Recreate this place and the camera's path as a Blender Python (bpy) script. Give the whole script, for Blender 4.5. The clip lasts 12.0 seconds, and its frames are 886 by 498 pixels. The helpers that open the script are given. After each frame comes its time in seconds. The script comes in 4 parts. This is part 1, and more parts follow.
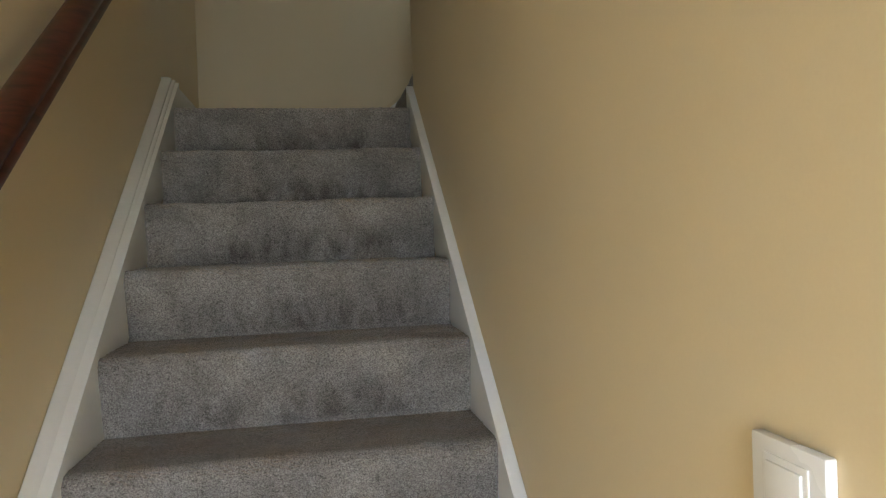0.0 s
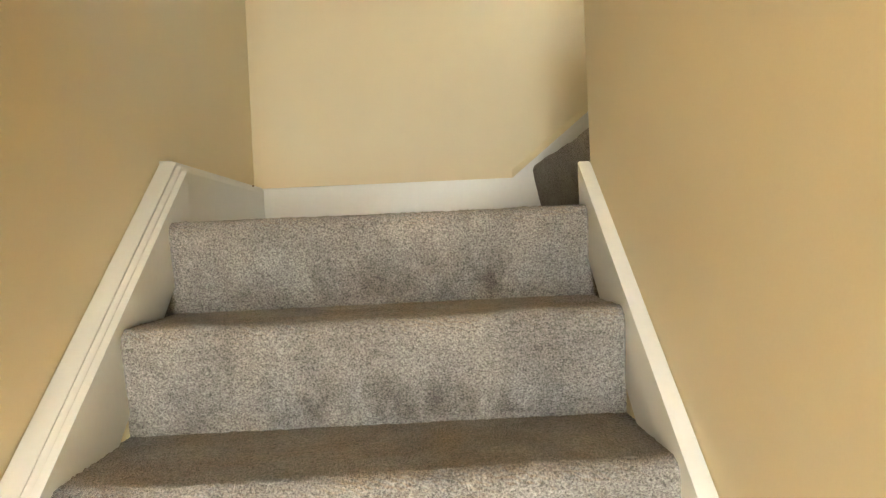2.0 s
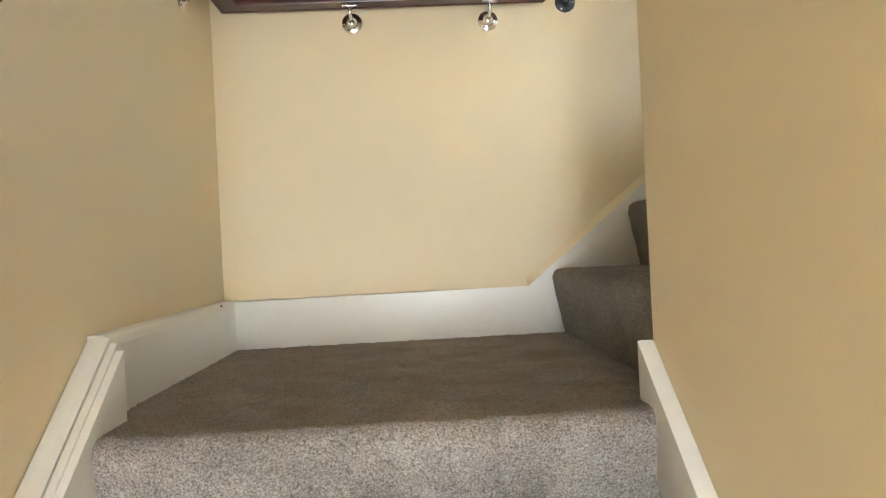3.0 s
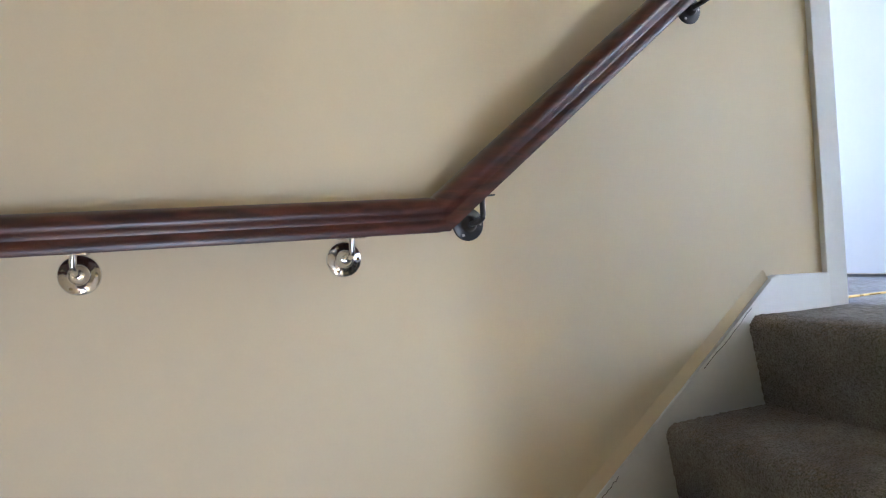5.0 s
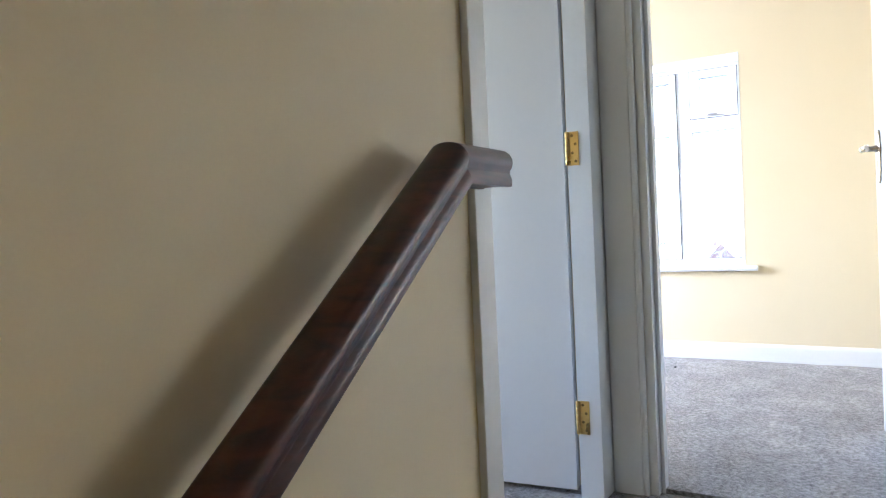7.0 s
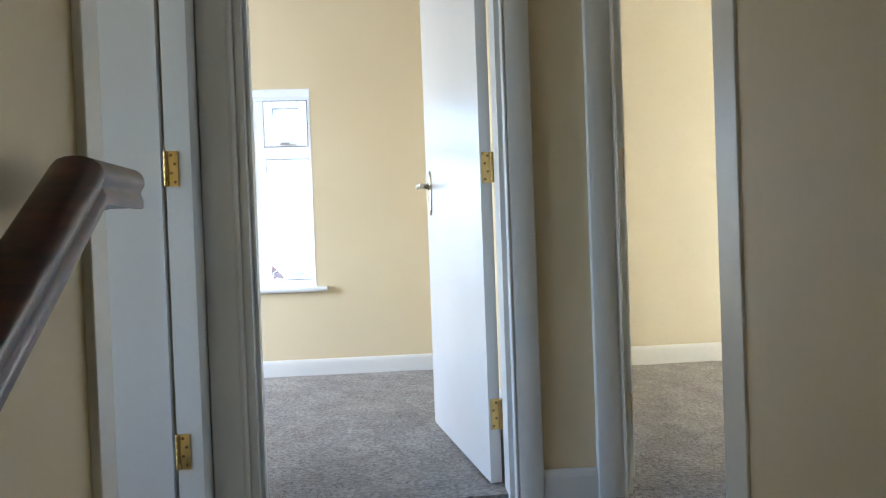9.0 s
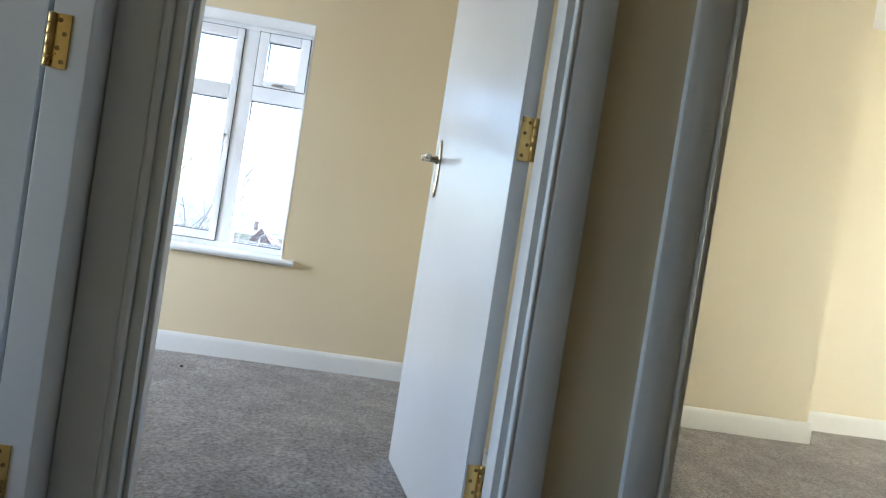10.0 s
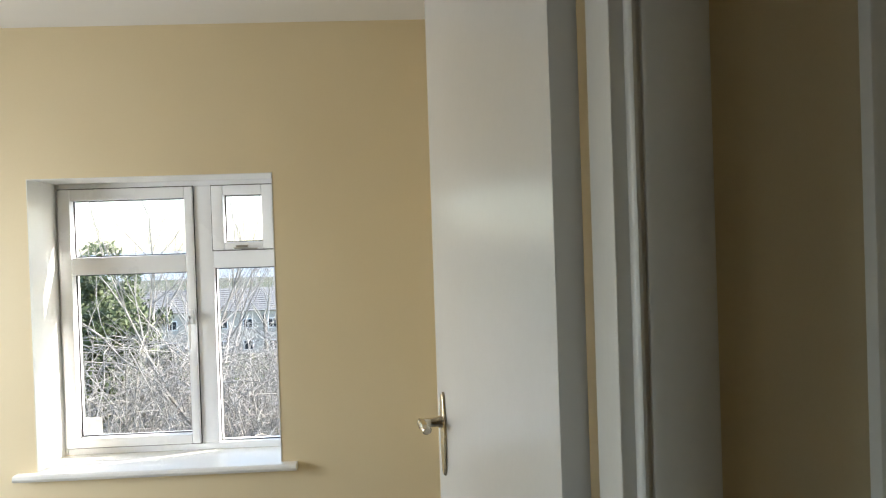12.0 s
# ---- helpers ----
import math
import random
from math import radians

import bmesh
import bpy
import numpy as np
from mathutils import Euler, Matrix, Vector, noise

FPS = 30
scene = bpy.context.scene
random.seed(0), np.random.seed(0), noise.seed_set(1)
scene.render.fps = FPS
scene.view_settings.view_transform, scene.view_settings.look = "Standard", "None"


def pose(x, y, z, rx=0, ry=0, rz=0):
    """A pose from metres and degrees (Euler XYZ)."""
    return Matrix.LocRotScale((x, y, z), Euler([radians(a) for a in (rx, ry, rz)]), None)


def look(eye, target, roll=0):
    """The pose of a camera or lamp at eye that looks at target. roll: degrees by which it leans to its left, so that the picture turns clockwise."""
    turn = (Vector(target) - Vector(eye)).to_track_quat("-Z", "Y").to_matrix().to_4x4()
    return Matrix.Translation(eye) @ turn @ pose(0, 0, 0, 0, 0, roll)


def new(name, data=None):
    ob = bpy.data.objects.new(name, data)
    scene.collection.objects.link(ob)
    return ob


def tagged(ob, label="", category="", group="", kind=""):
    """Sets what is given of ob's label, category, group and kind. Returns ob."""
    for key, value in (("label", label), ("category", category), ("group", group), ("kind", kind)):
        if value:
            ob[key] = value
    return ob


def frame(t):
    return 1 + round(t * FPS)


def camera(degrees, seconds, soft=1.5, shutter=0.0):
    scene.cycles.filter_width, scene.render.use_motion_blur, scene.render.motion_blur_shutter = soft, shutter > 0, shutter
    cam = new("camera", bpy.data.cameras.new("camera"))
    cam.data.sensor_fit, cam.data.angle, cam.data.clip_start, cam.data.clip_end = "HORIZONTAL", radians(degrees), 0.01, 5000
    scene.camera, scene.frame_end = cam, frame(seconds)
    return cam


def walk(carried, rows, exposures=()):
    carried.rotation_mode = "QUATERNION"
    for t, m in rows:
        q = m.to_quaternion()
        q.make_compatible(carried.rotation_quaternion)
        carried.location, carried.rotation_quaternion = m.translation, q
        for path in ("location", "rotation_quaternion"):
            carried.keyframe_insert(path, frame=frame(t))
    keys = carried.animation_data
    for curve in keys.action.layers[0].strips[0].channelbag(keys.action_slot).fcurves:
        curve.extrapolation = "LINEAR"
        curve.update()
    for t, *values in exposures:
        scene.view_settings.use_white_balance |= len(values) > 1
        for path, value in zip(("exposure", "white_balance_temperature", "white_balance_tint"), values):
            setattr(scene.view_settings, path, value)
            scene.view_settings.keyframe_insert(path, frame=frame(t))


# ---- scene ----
# Camera and its walk
cam = camera(64.9, 12.0, soft=1.2)
PATH = [
    (0, (0.505, -2.667, -0.523), (0.851, -0.697, -0.545), -2.1),
    (0.5, (0.506, -2.41, -0.476), (0.743, -0.424, -0.491), -2.1),
    (0.7, (0.508, -2.296, -0.412), (0.741, -0.31, -0.436), -2.2),
    (1, (0.514, -2.106, -0.409), (0.629, -0.11, -0.428), -2.1),
    (1.5, (0.514, -1.726, -0.209), (0.558, 0.273, -0.268), -2.6),
    (2, (0.53, -1.441, -0.056), (0.569, 0.558, -0.088), -2.6),
    (2.2, (0.523, -1.356, 0.023), (0.566, 0.643, 0.003), -2.6),
    (2.5, (0.507, -1.241, 0.108), (0.552, 0.758, 0.097), -2.5),
    (3, (0.499, -1.072, 0.266), (0.579, 0.926, 0.267), -2.8),
    (3.2, (0.499, -0.967, 0.336), (0.61, 1.03, 0.332), -2.9),
    (4.8, (0.494, -0.25, 0.907), (1.064, 1.667, 0.876), -3.5),
    (5, (0.489, -0.164, 0.96), (1.193, 1.708, 0.953), -3.8),
    (5.4, (0.538, 0.012, 1.079), (1.44, 1.797, 1.083), -4.1),
    (5.5, (0.553, 0.072, 1.128), (1.509, 1.829, 1.108), -3.6),
    (6, (0.649, 0.236, 1.275), (1.812, 1.863, 1.253), -3.2),
    (6.5, (0.724, 0.333, 1.4), (2.226, 1.653, 1.362), -2.6),
    (7, (0.821, 0.453, 1.513), (2.528, 1.496, 1.47), -2.6),
    (7.5, (0.772, 0.532, 1.569), (2.67, 1.162, 1.531), -2.1),
    (7.7, (0.732, 0.561, 1.587), (2.684, 0.996, 1.554), -2.2),
    (9.3, (0.821, 0.573, 1.471), (2.814, 0.399, 1.437), -2.4),
    (9.4, (0.882, 0.563, 1.441), (2.873, 0.382, 1.405), -2.5),
    (9.5, (0.96, 0.564, 1.404), (2.95, 0.366, 1.364), -2.1),
    (9.7, (1.144, 0.558, 1.391), (3.132, 0.34, 1.352), 4.5),
    (9.8, (1.247, 0.547, 1.423), (3.238, 0.358, 1.383), 9.1),
    (9.9, (1.332, 0.545, 1.47), (3.324, 0.375, 1.422), 10.8),
    (10, (1.403, 0.546, 1.505), (3.395, 0.372, 1.466), 8.8),
    (10.1, (1.472, 0.548, 1.565), (3.465, 0.395, 1.514), 3.1),
    (10.3, (1.573, 0.548, 1.66), (3.567, 0.402, 1.614), -1.4),
    (10.5, (1.622, 0.57, 1.765), (3.616, 0.419, 1.726), -2.1),
    (11, (1.727, 0.589, 1.919), (3.721, 0.447, 1.896), -1.9),
    (11.2, (1.799, 0.575, 1.95), (3.795, 0.452, 1.923), -2.1),
    (11.5, (1.899, 0.548, 2.02), (3.897, 0.451, 1.999), -1.9),
    (12, (2.053, 0.461, 2.105), (4.052, 0.384, 2.083), -1.9),
]
walk(cam, [(t, look(eye, target, roll)) for t, eye, target, roll in PATH],
     exposures=[(0, 2.95, 5500, 9), (0.3, 3.7, 5600, 7), (0.6, 4.15, 5650, 7), (1.0, 4.3, 6000, 7), (1.5, 4.75, 6150, 8), (2.5, 5.25, 5950, 11), (3.2, 5.3, 5400, 14), (4.0, 5.1, 5250, 16),
                (5.0, 4.75, 4900, 19), (6.0, 4.65, 5000, 20), (6.5, 4.45, 5200, 20), (7.0, 3.8, 5250, 18), (7.5, 3.3, 5600, 17), (8.5, 3.15, 5500, 14), (9.5, 3.05, 5350, 13), (10.0, 2.55, 5450, 12), (10.5, 2.3, 5950, 11), (12.0, 2.1, 6450, 11)])

# World, sun and daylight
world = bpy.data.worlds.new("world")
scene.world = world
world.use_nodes = True
wn = world.node_tree
sky = wn.nodes.new("ShaderNodeTexSky")
sky.sky_type = "NISHITA"
sky.sun_disc = False
sky.sun_elevation = radians(34)
sky.sun_rotation = radians(161)
sky.dust_density = 1.0
wn.links.new(sky.outputs[0], wn.nodes["Background"].inputs[0])
wn.nodes["Background"].inputs[1].default_value = 0.15

sun_data = bpy.data.lights.new("sun", "SUN")
sun_data.energy, sun_data.angle, sun_data.color = 3.4, radians(0.6), (1.0, 0.94, 0.85)
sun = new("sun", sun_data)
sun.matrix_world = look((8, -6, 8), (8 - 0.27, -6 + 0.80, 8 - 0.58))


def unseen_window_light(name, eye, target, width, height, watts, colour=(0.92, 0.96, 1.0), spread=180):
    data = bpy.data.lights.new(name, "AREA")
    data.shape, data.size, data.size_y, data.energy, data.color = "RECTANGLE", width, height, watts, colour
    data.spread = radians(spread)
    ob = new(name, data)
    ob.matrix_world = look(eye, target)
    return ob


# Side window assumed out of view, added to brighten the back bedroom.
unseen_window_light("daylight_bedroom_unseen_window", (3.8, 3.53, 1.88), (4.75, 1.9, 1.6), 1.15, 1.1, 5.4, (0.92, 0.96, 1.0), spread=115)
# Window made up out of view; aim and spread keep it off the stairs.
unseen_window_light("daylight_side_bedroom_added_window", (5.04, -2.85, 1.88), (3.6, -3.25, 1.5), 1.0, 1.1, 14.0, (0.87, 0.93, 1.0), spread=100)
unseen_window_light("daylight_front_bedroom", (1.8, 3.53, 1.88), (1.9, 2.4, 1.7), 1.15, 1.1, 1.7, (0.86, 0.92, 1.0))
# Glazed opening added out of view behind the stair foot, to light the stairs.
unseen_window_light("daylight_hall_added_window", (0.4, -4.63, -0.4), (0.4, -3.4, -0.5), 0.75, 1.5, 2.5)

# Materials


def material(name):
    m = bpy.data.materials.new(name)
    m.use_nodes = True
    return m, m.node_tree.nodes, m.node_tree.links, m.node_tree.nodes["Principled BSDF"]


def surface(name, low, high, rough=0.5, scale=4.0, fine=120.0, bump=0.1, depth=0.002, metal=0.0, rough_spread=0.1,
            stretch=(1, 1, 1), contrast=(0.3, 0.7), fine_mix=0.3):
    """Two scales of mottling between two colours, with a fine relief."""
    m, n, l, b = material(name)
    co = n.new("ShaderNodeTexCoord")
    mp = n.new("ShaderNodeMapping")
    mp.inputs["Scale"].default_value = stretch
    l.new(co.outputs["Object"], mp.inputs[0])
    big, small = n.new("ShaderNodeTexNoise"), n.new("ShaderNodeTexNoise")
    big.inputs["Scale"].default_value, big.inputs["Detail"].default_value = scale, 5
    small.inputs["Scale"].default_value, small.inputs["Detail"].default_value = fine, 4
    l.new(mp.outputs[0], big.inputs[0])
    l.new(mp.outputs[0], small.inputs[0])
    mixf = n.new("ShaderNodeMix")
    mixf.inputs[0].default_value = fine_mix
    l.new(big.outputs[0], mixf.inputs[2])
    l.new(small.outputs[0], mixf.inputs[3])
    ramp = n.new("ShaderNodeValToRGB")
    ramp.color_ramp.elements[0].position, ramp.color_ramp.elements[1].position = contrast
    ramp.color_ramp.elements[0].color, ramp.color_ramp.elements[1].color = (*low, 1), (*high, 1)
    l.new(mixf.outputs[0], ramp.inputs[0])
    l.new(ramp.outputs[0], b.inputs["Base Color"])
    rr = n.new("ShaderNodeMapRange")
    rr.inputs[3].default_value, rr.inputs[4].default_value = rough - rough_spread, rough + rough_spread
    l.new(big.outputs[0], rr.inputs[0])
    l.new(rr.outputs[0], b.inputs["Roughness"])
    b.inputs["Metallic"].default_value = metal
    bp = n.new("ShaderNodeBump")
    bp.inputs["Strength"].default_value, bp.inputs["Distance"].default_value = bump, depth
    l.new(small.outputs[0], bp.inputs["Height"])
    l.new(bp.outputs[0], b.inputs["Normal"])
    return m


def carpet_material(name, stairs=False):
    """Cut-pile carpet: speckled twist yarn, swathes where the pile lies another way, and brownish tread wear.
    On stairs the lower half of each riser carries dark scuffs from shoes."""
    m, n, l, b = material(name)
    co = n.new("ShaderNodeTexCoord")

    def noise_of(scale, detail, stretch=(1, 1, 1), distort=0.0):
        mp = n.new("ShaderNodeMapping")
        mp.inputs["Scale"].default_value = stretch
        l.new(co.outputs["Object"], mp.inputs[0])
        t = n.new("ShaderNodeTexNoise")
        t.inputs["Scale"].default_value, t.inputs["Detail"].default_value, t.inputs["Distortion"].default_value = scale, detail, distort
        l.new(mp.outputs[0], t.inputs[0])
        return t.outputs[0]

    def calc(op, a, c):
        node = n.new("ShaderNodeMath")
        node.operation = op
        for k, v in enumerate((a, c)):
            if isinstance(v, (int, float)):
                node.inputs[k].default_value = v
            else:
                l.new(v, node.inputs[k])
        return node.outputs[0]

    def span(a, lo, hi, out0, out1):
        node = n.new("ShaderNodeMapRange")
        for k, v in enumerate((lo, hi, out0, out1)):
            node.inputs[k + 1].default_value = v
        l.new(a, node.inputs[0])
        return node.outputs[0]

    def tint(colour, factor, base):
        node = n.new("ShaderNodeMix")
        node.data_type, node.blend_type = "RGBA", "MULTIPLY"
        node.inputs["B"].default_value = (*colour, 1)
        l.new(factor, node.inputs["Factor"])
        l.new(base, node.inputs["A"])
        return node.outputs["Result"]

    yarn, fleck, tuft = noise_of(290, 3), noise_of(680, 2), noise_of(120 if stairs else 75, 3)
    shares = (0.55, 0.3, 0.15) if stairs else (0.36, 0.14, 0.5)
    speck = calc("ADD", calc("MULTIPLY", yarn, shares[0]), calc("ADD", calc("MULTIPLY", fleck, shares[1]), calc("MULTIPLY", tuft, shares[2])))
    ramp = n.new("ShaderNodeValToRGB")
    ramp.color_ramp.elements[0].position, ramp.color_ramp.elements[1].position = 0.38, 0.62
    ramp.color_ramp.elements[0].color, ramp.color_ramp.elements[1].color = (0.105, 0.097, 0.088, 1), (0.41, 0.382, 0.352, 1)
    l.new(speck, ramp.inputs[0])
    swathe = noise_of(3.2, 3, (1, 1, 1), 1.2)
    trod = noise_of(11, 3, (1, 1, 1), 0.8)
    shade = calc("MULTIPLY", span(swathe, 0.35, 0.65, 0.82, 1.12), span(trod, 0.35, 0.65, 0.86, 1.12))
    mul = n.new("ShaderNodeVectorMath")
    mul.operation = "SCALE"
    l.new(ramp.outputs[0], mul.inputs[0])
    l.new(shade, mul.inputs["Scale"])
    colour = mul.outputs[0]
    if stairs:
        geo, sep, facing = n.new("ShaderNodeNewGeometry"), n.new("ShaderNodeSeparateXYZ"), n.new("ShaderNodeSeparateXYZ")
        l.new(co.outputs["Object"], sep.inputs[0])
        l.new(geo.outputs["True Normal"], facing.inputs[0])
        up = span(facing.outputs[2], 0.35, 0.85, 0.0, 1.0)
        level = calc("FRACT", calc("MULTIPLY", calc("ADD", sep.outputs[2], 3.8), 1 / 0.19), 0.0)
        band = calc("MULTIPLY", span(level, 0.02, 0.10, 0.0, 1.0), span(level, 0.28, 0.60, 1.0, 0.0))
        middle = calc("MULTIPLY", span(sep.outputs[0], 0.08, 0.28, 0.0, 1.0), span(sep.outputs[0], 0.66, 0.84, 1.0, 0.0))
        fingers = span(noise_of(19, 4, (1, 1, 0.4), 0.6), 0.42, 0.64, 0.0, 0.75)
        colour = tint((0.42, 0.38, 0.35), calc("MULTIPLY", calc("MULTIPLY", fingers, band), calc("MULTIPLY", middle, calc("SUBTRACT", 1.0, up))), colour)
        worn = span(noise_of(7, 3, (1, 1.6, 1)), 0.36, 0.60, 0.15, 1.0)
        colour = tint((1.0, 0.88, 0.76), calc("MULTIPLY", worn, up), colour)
    else:
        colour = tint((0.72, 0.66, 0.60), span(noise_of(9, 3), 0.56, 0.72, 0.0, 0.6), colour)
    l.new(colour, b.inputs["Base Color"])
    b.inputs["Roughness"].default_value = 1.0
    b.inputs["Specular IOR Level"].default_value = 0.05
    b.inputs["Sheen Weight"].default_value = 0.35
    b.inputs["Sheen Tint"].default_value = (1.0, 0.95, 0.9, 1)
    b.inputs["Sheen Roughness"].default_value = 0.45
    bp = n.new("ShaderNodeBump")
    bp.inputs["Strength"].default_value, bp.inputs["Distance"].default_value = 0.9, 0.009
    l.new(calc("ADD", speck, calc("MULTIPLY", trod, 0.5)), bp.inputs["Height"])
    l.new(bp.outputs[0], b.inputs["Normal"])
    return m


def wood_material():
    m, n, l, b = material("dark_mahogany_varnish")
    co = n.new("ShaderNodeTexCoord")
    mp = n.new("ShaderNodeMapping")
    mp.inputs["Scale"].default_value = (3, 3, 14)
    l.new(co.outputs["Object"], mp.inputs[0])
    g, f = n.new("ShaderNodeTexNoise"), n.new("ShaderNodeTexNoise")
    g.inputs["Scale"].default_value, g.inputs["Detail"].default_value, g.inputs["Distortion"].default_value = 5, 6, 0.6
    f.inputs["Scale"].default_value = 60
    l.new(mp.outputs[0], g.inputs[0])
    l.new(mp.outputs[0], f.inputs[0])
    ramp = n.new("ShaderNodeValToRGB")
    ramp.color_ramp.elements[0].position, ramp.color_ramp.elements[1].position = 0.3, 0.72
    ramp.color_ramp.elements[0].color, ramp.color_ramp.elements[1].color = (0.019, 0.005, 0.003, 1), (0.105, 0.024, 0.012, 1)
    l.new(g.outputs[0], ramp.inputs[0])
    l.new(ramp.outputs[0], b.inputs["Base Color"])
    b.inputs["Roughness"].default_value = 0.36
    b.inputs["Coat Weight"].default_value = 0.22
    b.inputs["Coat Roughness"].default_value = 0.25
    bp = n.new("ShaderNodeBump")
    bp.inputs["Strength"].default_value, bp.inputs["Distance"].default_value = 0.12, 0.001
    l.new(f.outputs[0], bp.inputs["Height"])
    l.new(bp.outputs[0], b.inputs["Normal"])
    return m


def glass_material():
    m, n, l, b = material("window_glass")
    b.inputs["Base Color"].default_value = (0.97, 0.99, 0.98, 1)
    b.inputs["Roughness"].default_value = 0.0
    b.inputs["IOR"].default_value = 1.1
    b.inputs["Transmission Weight"].default_value = 1.0
    return m


CREAM = surface("cream_wall_paint", (0.72, 0.60, 0.38), (0.76, 0.645, 0.425), 0.55, 1.6, 260, 0.12, 0.0008)
# Lighter copy of the cream paint: the side bedroom's brightness is in its colour.
LIT_CREAM = surface("lit_cream_wall_paint", (0.76, 0.68, 0.50), (0.80, 0.725, 0.55), 0.55, 1.6, 260, 0.12, 0.0008)
WHITE = surface("white_gloss_paint", (0.74, 0.735, 0.70), (0.80, 0.795, 0.765), 0.32, 3.0, 90, 0.06, 0.0008, rough_spread=0.06)
DOOR_WHITE = surface("white_satin_door_paint", (0.76, 0.76, 0.75), (0.80, 0.80, 0.79), 0.23, 2.0, 70, 0.05, 0.0006, rough_spread=0.05)
CEILING = surface("white_ceiling_paint", (0.78, 0.77, 0.74), (0.82, 0.81, 0.79), 0.8, 2.0, 200, 0.1, 0.001)
PLASTIC = surface("white_pvc", (0.86, 0.865, 0.87), (0.89, 0.895, 0.90), 0.28, 2.0, 60, 0.03, 0.0005)
CARPET = carpet_material("grey_carpet")
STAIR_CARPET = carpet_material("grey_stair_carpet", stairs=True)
WOOD = wood_material()
GLASS = glass_material()
BRASS = surface("lacquered_brass", (0.62, 0.42, 0.13), (0.78, 0.56, 0.22), 0.3, 20, 140, 0.08, 0.0005, 1.0)
CHROME = surface("polished_chrome", (0.72, 0.72, 0.73), (0.82, 0.82, 0.83), 0.1, 20, 140, 0.03, 0.0003, 1.0, 0.04)
NICKEL = surface("polished_nickel_brass", (0.62, 0.55, 0.42), (0.74, 0.67, 0.54), 0.18, 20, 140, 0.03, 0.0003, 1.0, 0.05)
BLACK_IRON = surface("black_painted_iron", (0.012, 0.012, 0.013), (0.03, 0.03, 0.032), 0.35, 30, 160, 0.15, 0.0006)
DARK_GAP = surface("dark_recess", (0.02, 0.018, 0.015), (0.04, 0.036, 0.03), 0.9)
SCREW = surface("steel_screw", (0.4, 0.38, 0.34), (0.5, 0.48, 0.44), 0.35, 30, 200, 0.05, 0.0003, 1.0)
RUBBER = surface("black_gasket", (0.02, 0.02, 0.02), (0.035, 0.035, 0.035), 0.7)
DARK_SCREW = surface("worn_brass_screw", (0.18, 0.12, 0.05), (0.28, 0.2, 0.09), 0.4, 30, 200, 0.05, 0.0003, 1.0)
SUBFLOOR = surface("bare_underfloor", (0.2, 0.15, 0.1), (0.3, 0.23, 0.16), 0.8)

# Mesh helpers


def box(bm, x0, x1, y0, y1, z0, z1, bevel=0.0):
    r = bmesh.ops.create_cube(bm, size=1.0)
    for v in r["verts"]:
        v.co = Vector((x0 + (v.co.x + 0.5) * (x1 - x0), y0 + (v.co.y + 0.5) * (y1 - y0), z0 + (v.co.z + 0.5) * (z1 - z0)))
    if bevel:
        edges = {e for v in r["verts"] for e in v.link_edges}
        bmesh.ops.bevel(bm, geom=list(edges), offset=bevel, segments=2, affect="EDGES", profile=0.6)
    return bm


def boxes(*rows, bevel=0.0):
    bm = bmesh.new()
    for r in rows:
        box(bm, *r, bevel=bevel)
    return bm


def tube(bm, points, radius, sides=10, ends=True):
    """A round bar along points; radius is one number or one a point."""
    pts = [Vector(p) for p in points]
    rad = radius if isinstance(radius, (list, tuple)) else [radius] * len(pts)
    rings = []
    for i, p in enumerate(pts):
        d = (pts[min(i + 1, len(pts) - 1)] - pts[max(i - 1, 0)]).normalized()
        up = Vector((0, 0, 1)) if abs(d.z) < 0.95 else Vector((1, 0, 0))
        a = d.cross(up).normalized()
        c = a.cross(d)
        rings.append([bm.verts.new(p + rad[i] * (a * math.cos(2 * math.pi * k / sides) + c * math.sin(2 * math.pi * k / sides)))
                      for k in range(sides)])
    for r, q in zip(rings, rings[1:]):
        for k in range(sides):
            bm.faces.new((r[k], r[(k + 1) % sides], q[(k + 1) % sides], q[k]))
    if ends:
        bm.faces.new(rings[0][::-1])
        bm.faces.new(rings[-1])
    return bm


def lathe(bm, profile, centre, axis, sides=24):
    """A turned solid: profile of (radius, height) along axis from centre."""
    axis = Vector(axis).normalized()
    up = Vector((0, 0, 1)) if abs(axis.z) < 0.9 else Vector((1, 0, 0))
    a = axis.cross(up).normalized()
    c = axis.cross(a)
    rings = []
    for r, h in profile:
        o = Vector(centre) + axis * h
        rings.append([bm.verts.new(o + max(r, 1e-4) * (a * math.cos(2 * math.pi * k / sides) + c * math.sin(2 * math.pi * k / sides)))
                      for k in range(sides)])
    for r, q in zip(rings, rings[1:]):
        for k in range(sides):
            bm.faces.new((r[k], r[(k + 1) % sides], q[(k + 1) % sides], q[k]))
    bm.faces.new(rings[0][::-1])
    bm.faces.new(rings[-1])
    return bm


def prism(bm, outline, vec):
    """Extrude a closed outline of 3D points along vec."""
    vec = Vector(vec)
    a = [bm.verts.new(Vector(p)) for p in outline]
    b = [bm.verts.new(Vector(p) + vec) for p in outline]
    n = len(a)
    for i in range(n):
        bm.faces.new((a[i], a[(i + 1) % n], b[(i + 1) % n], b[i]))
    bm.faces.new(a[::-1])
    bm.faces.new(b)
    return bm


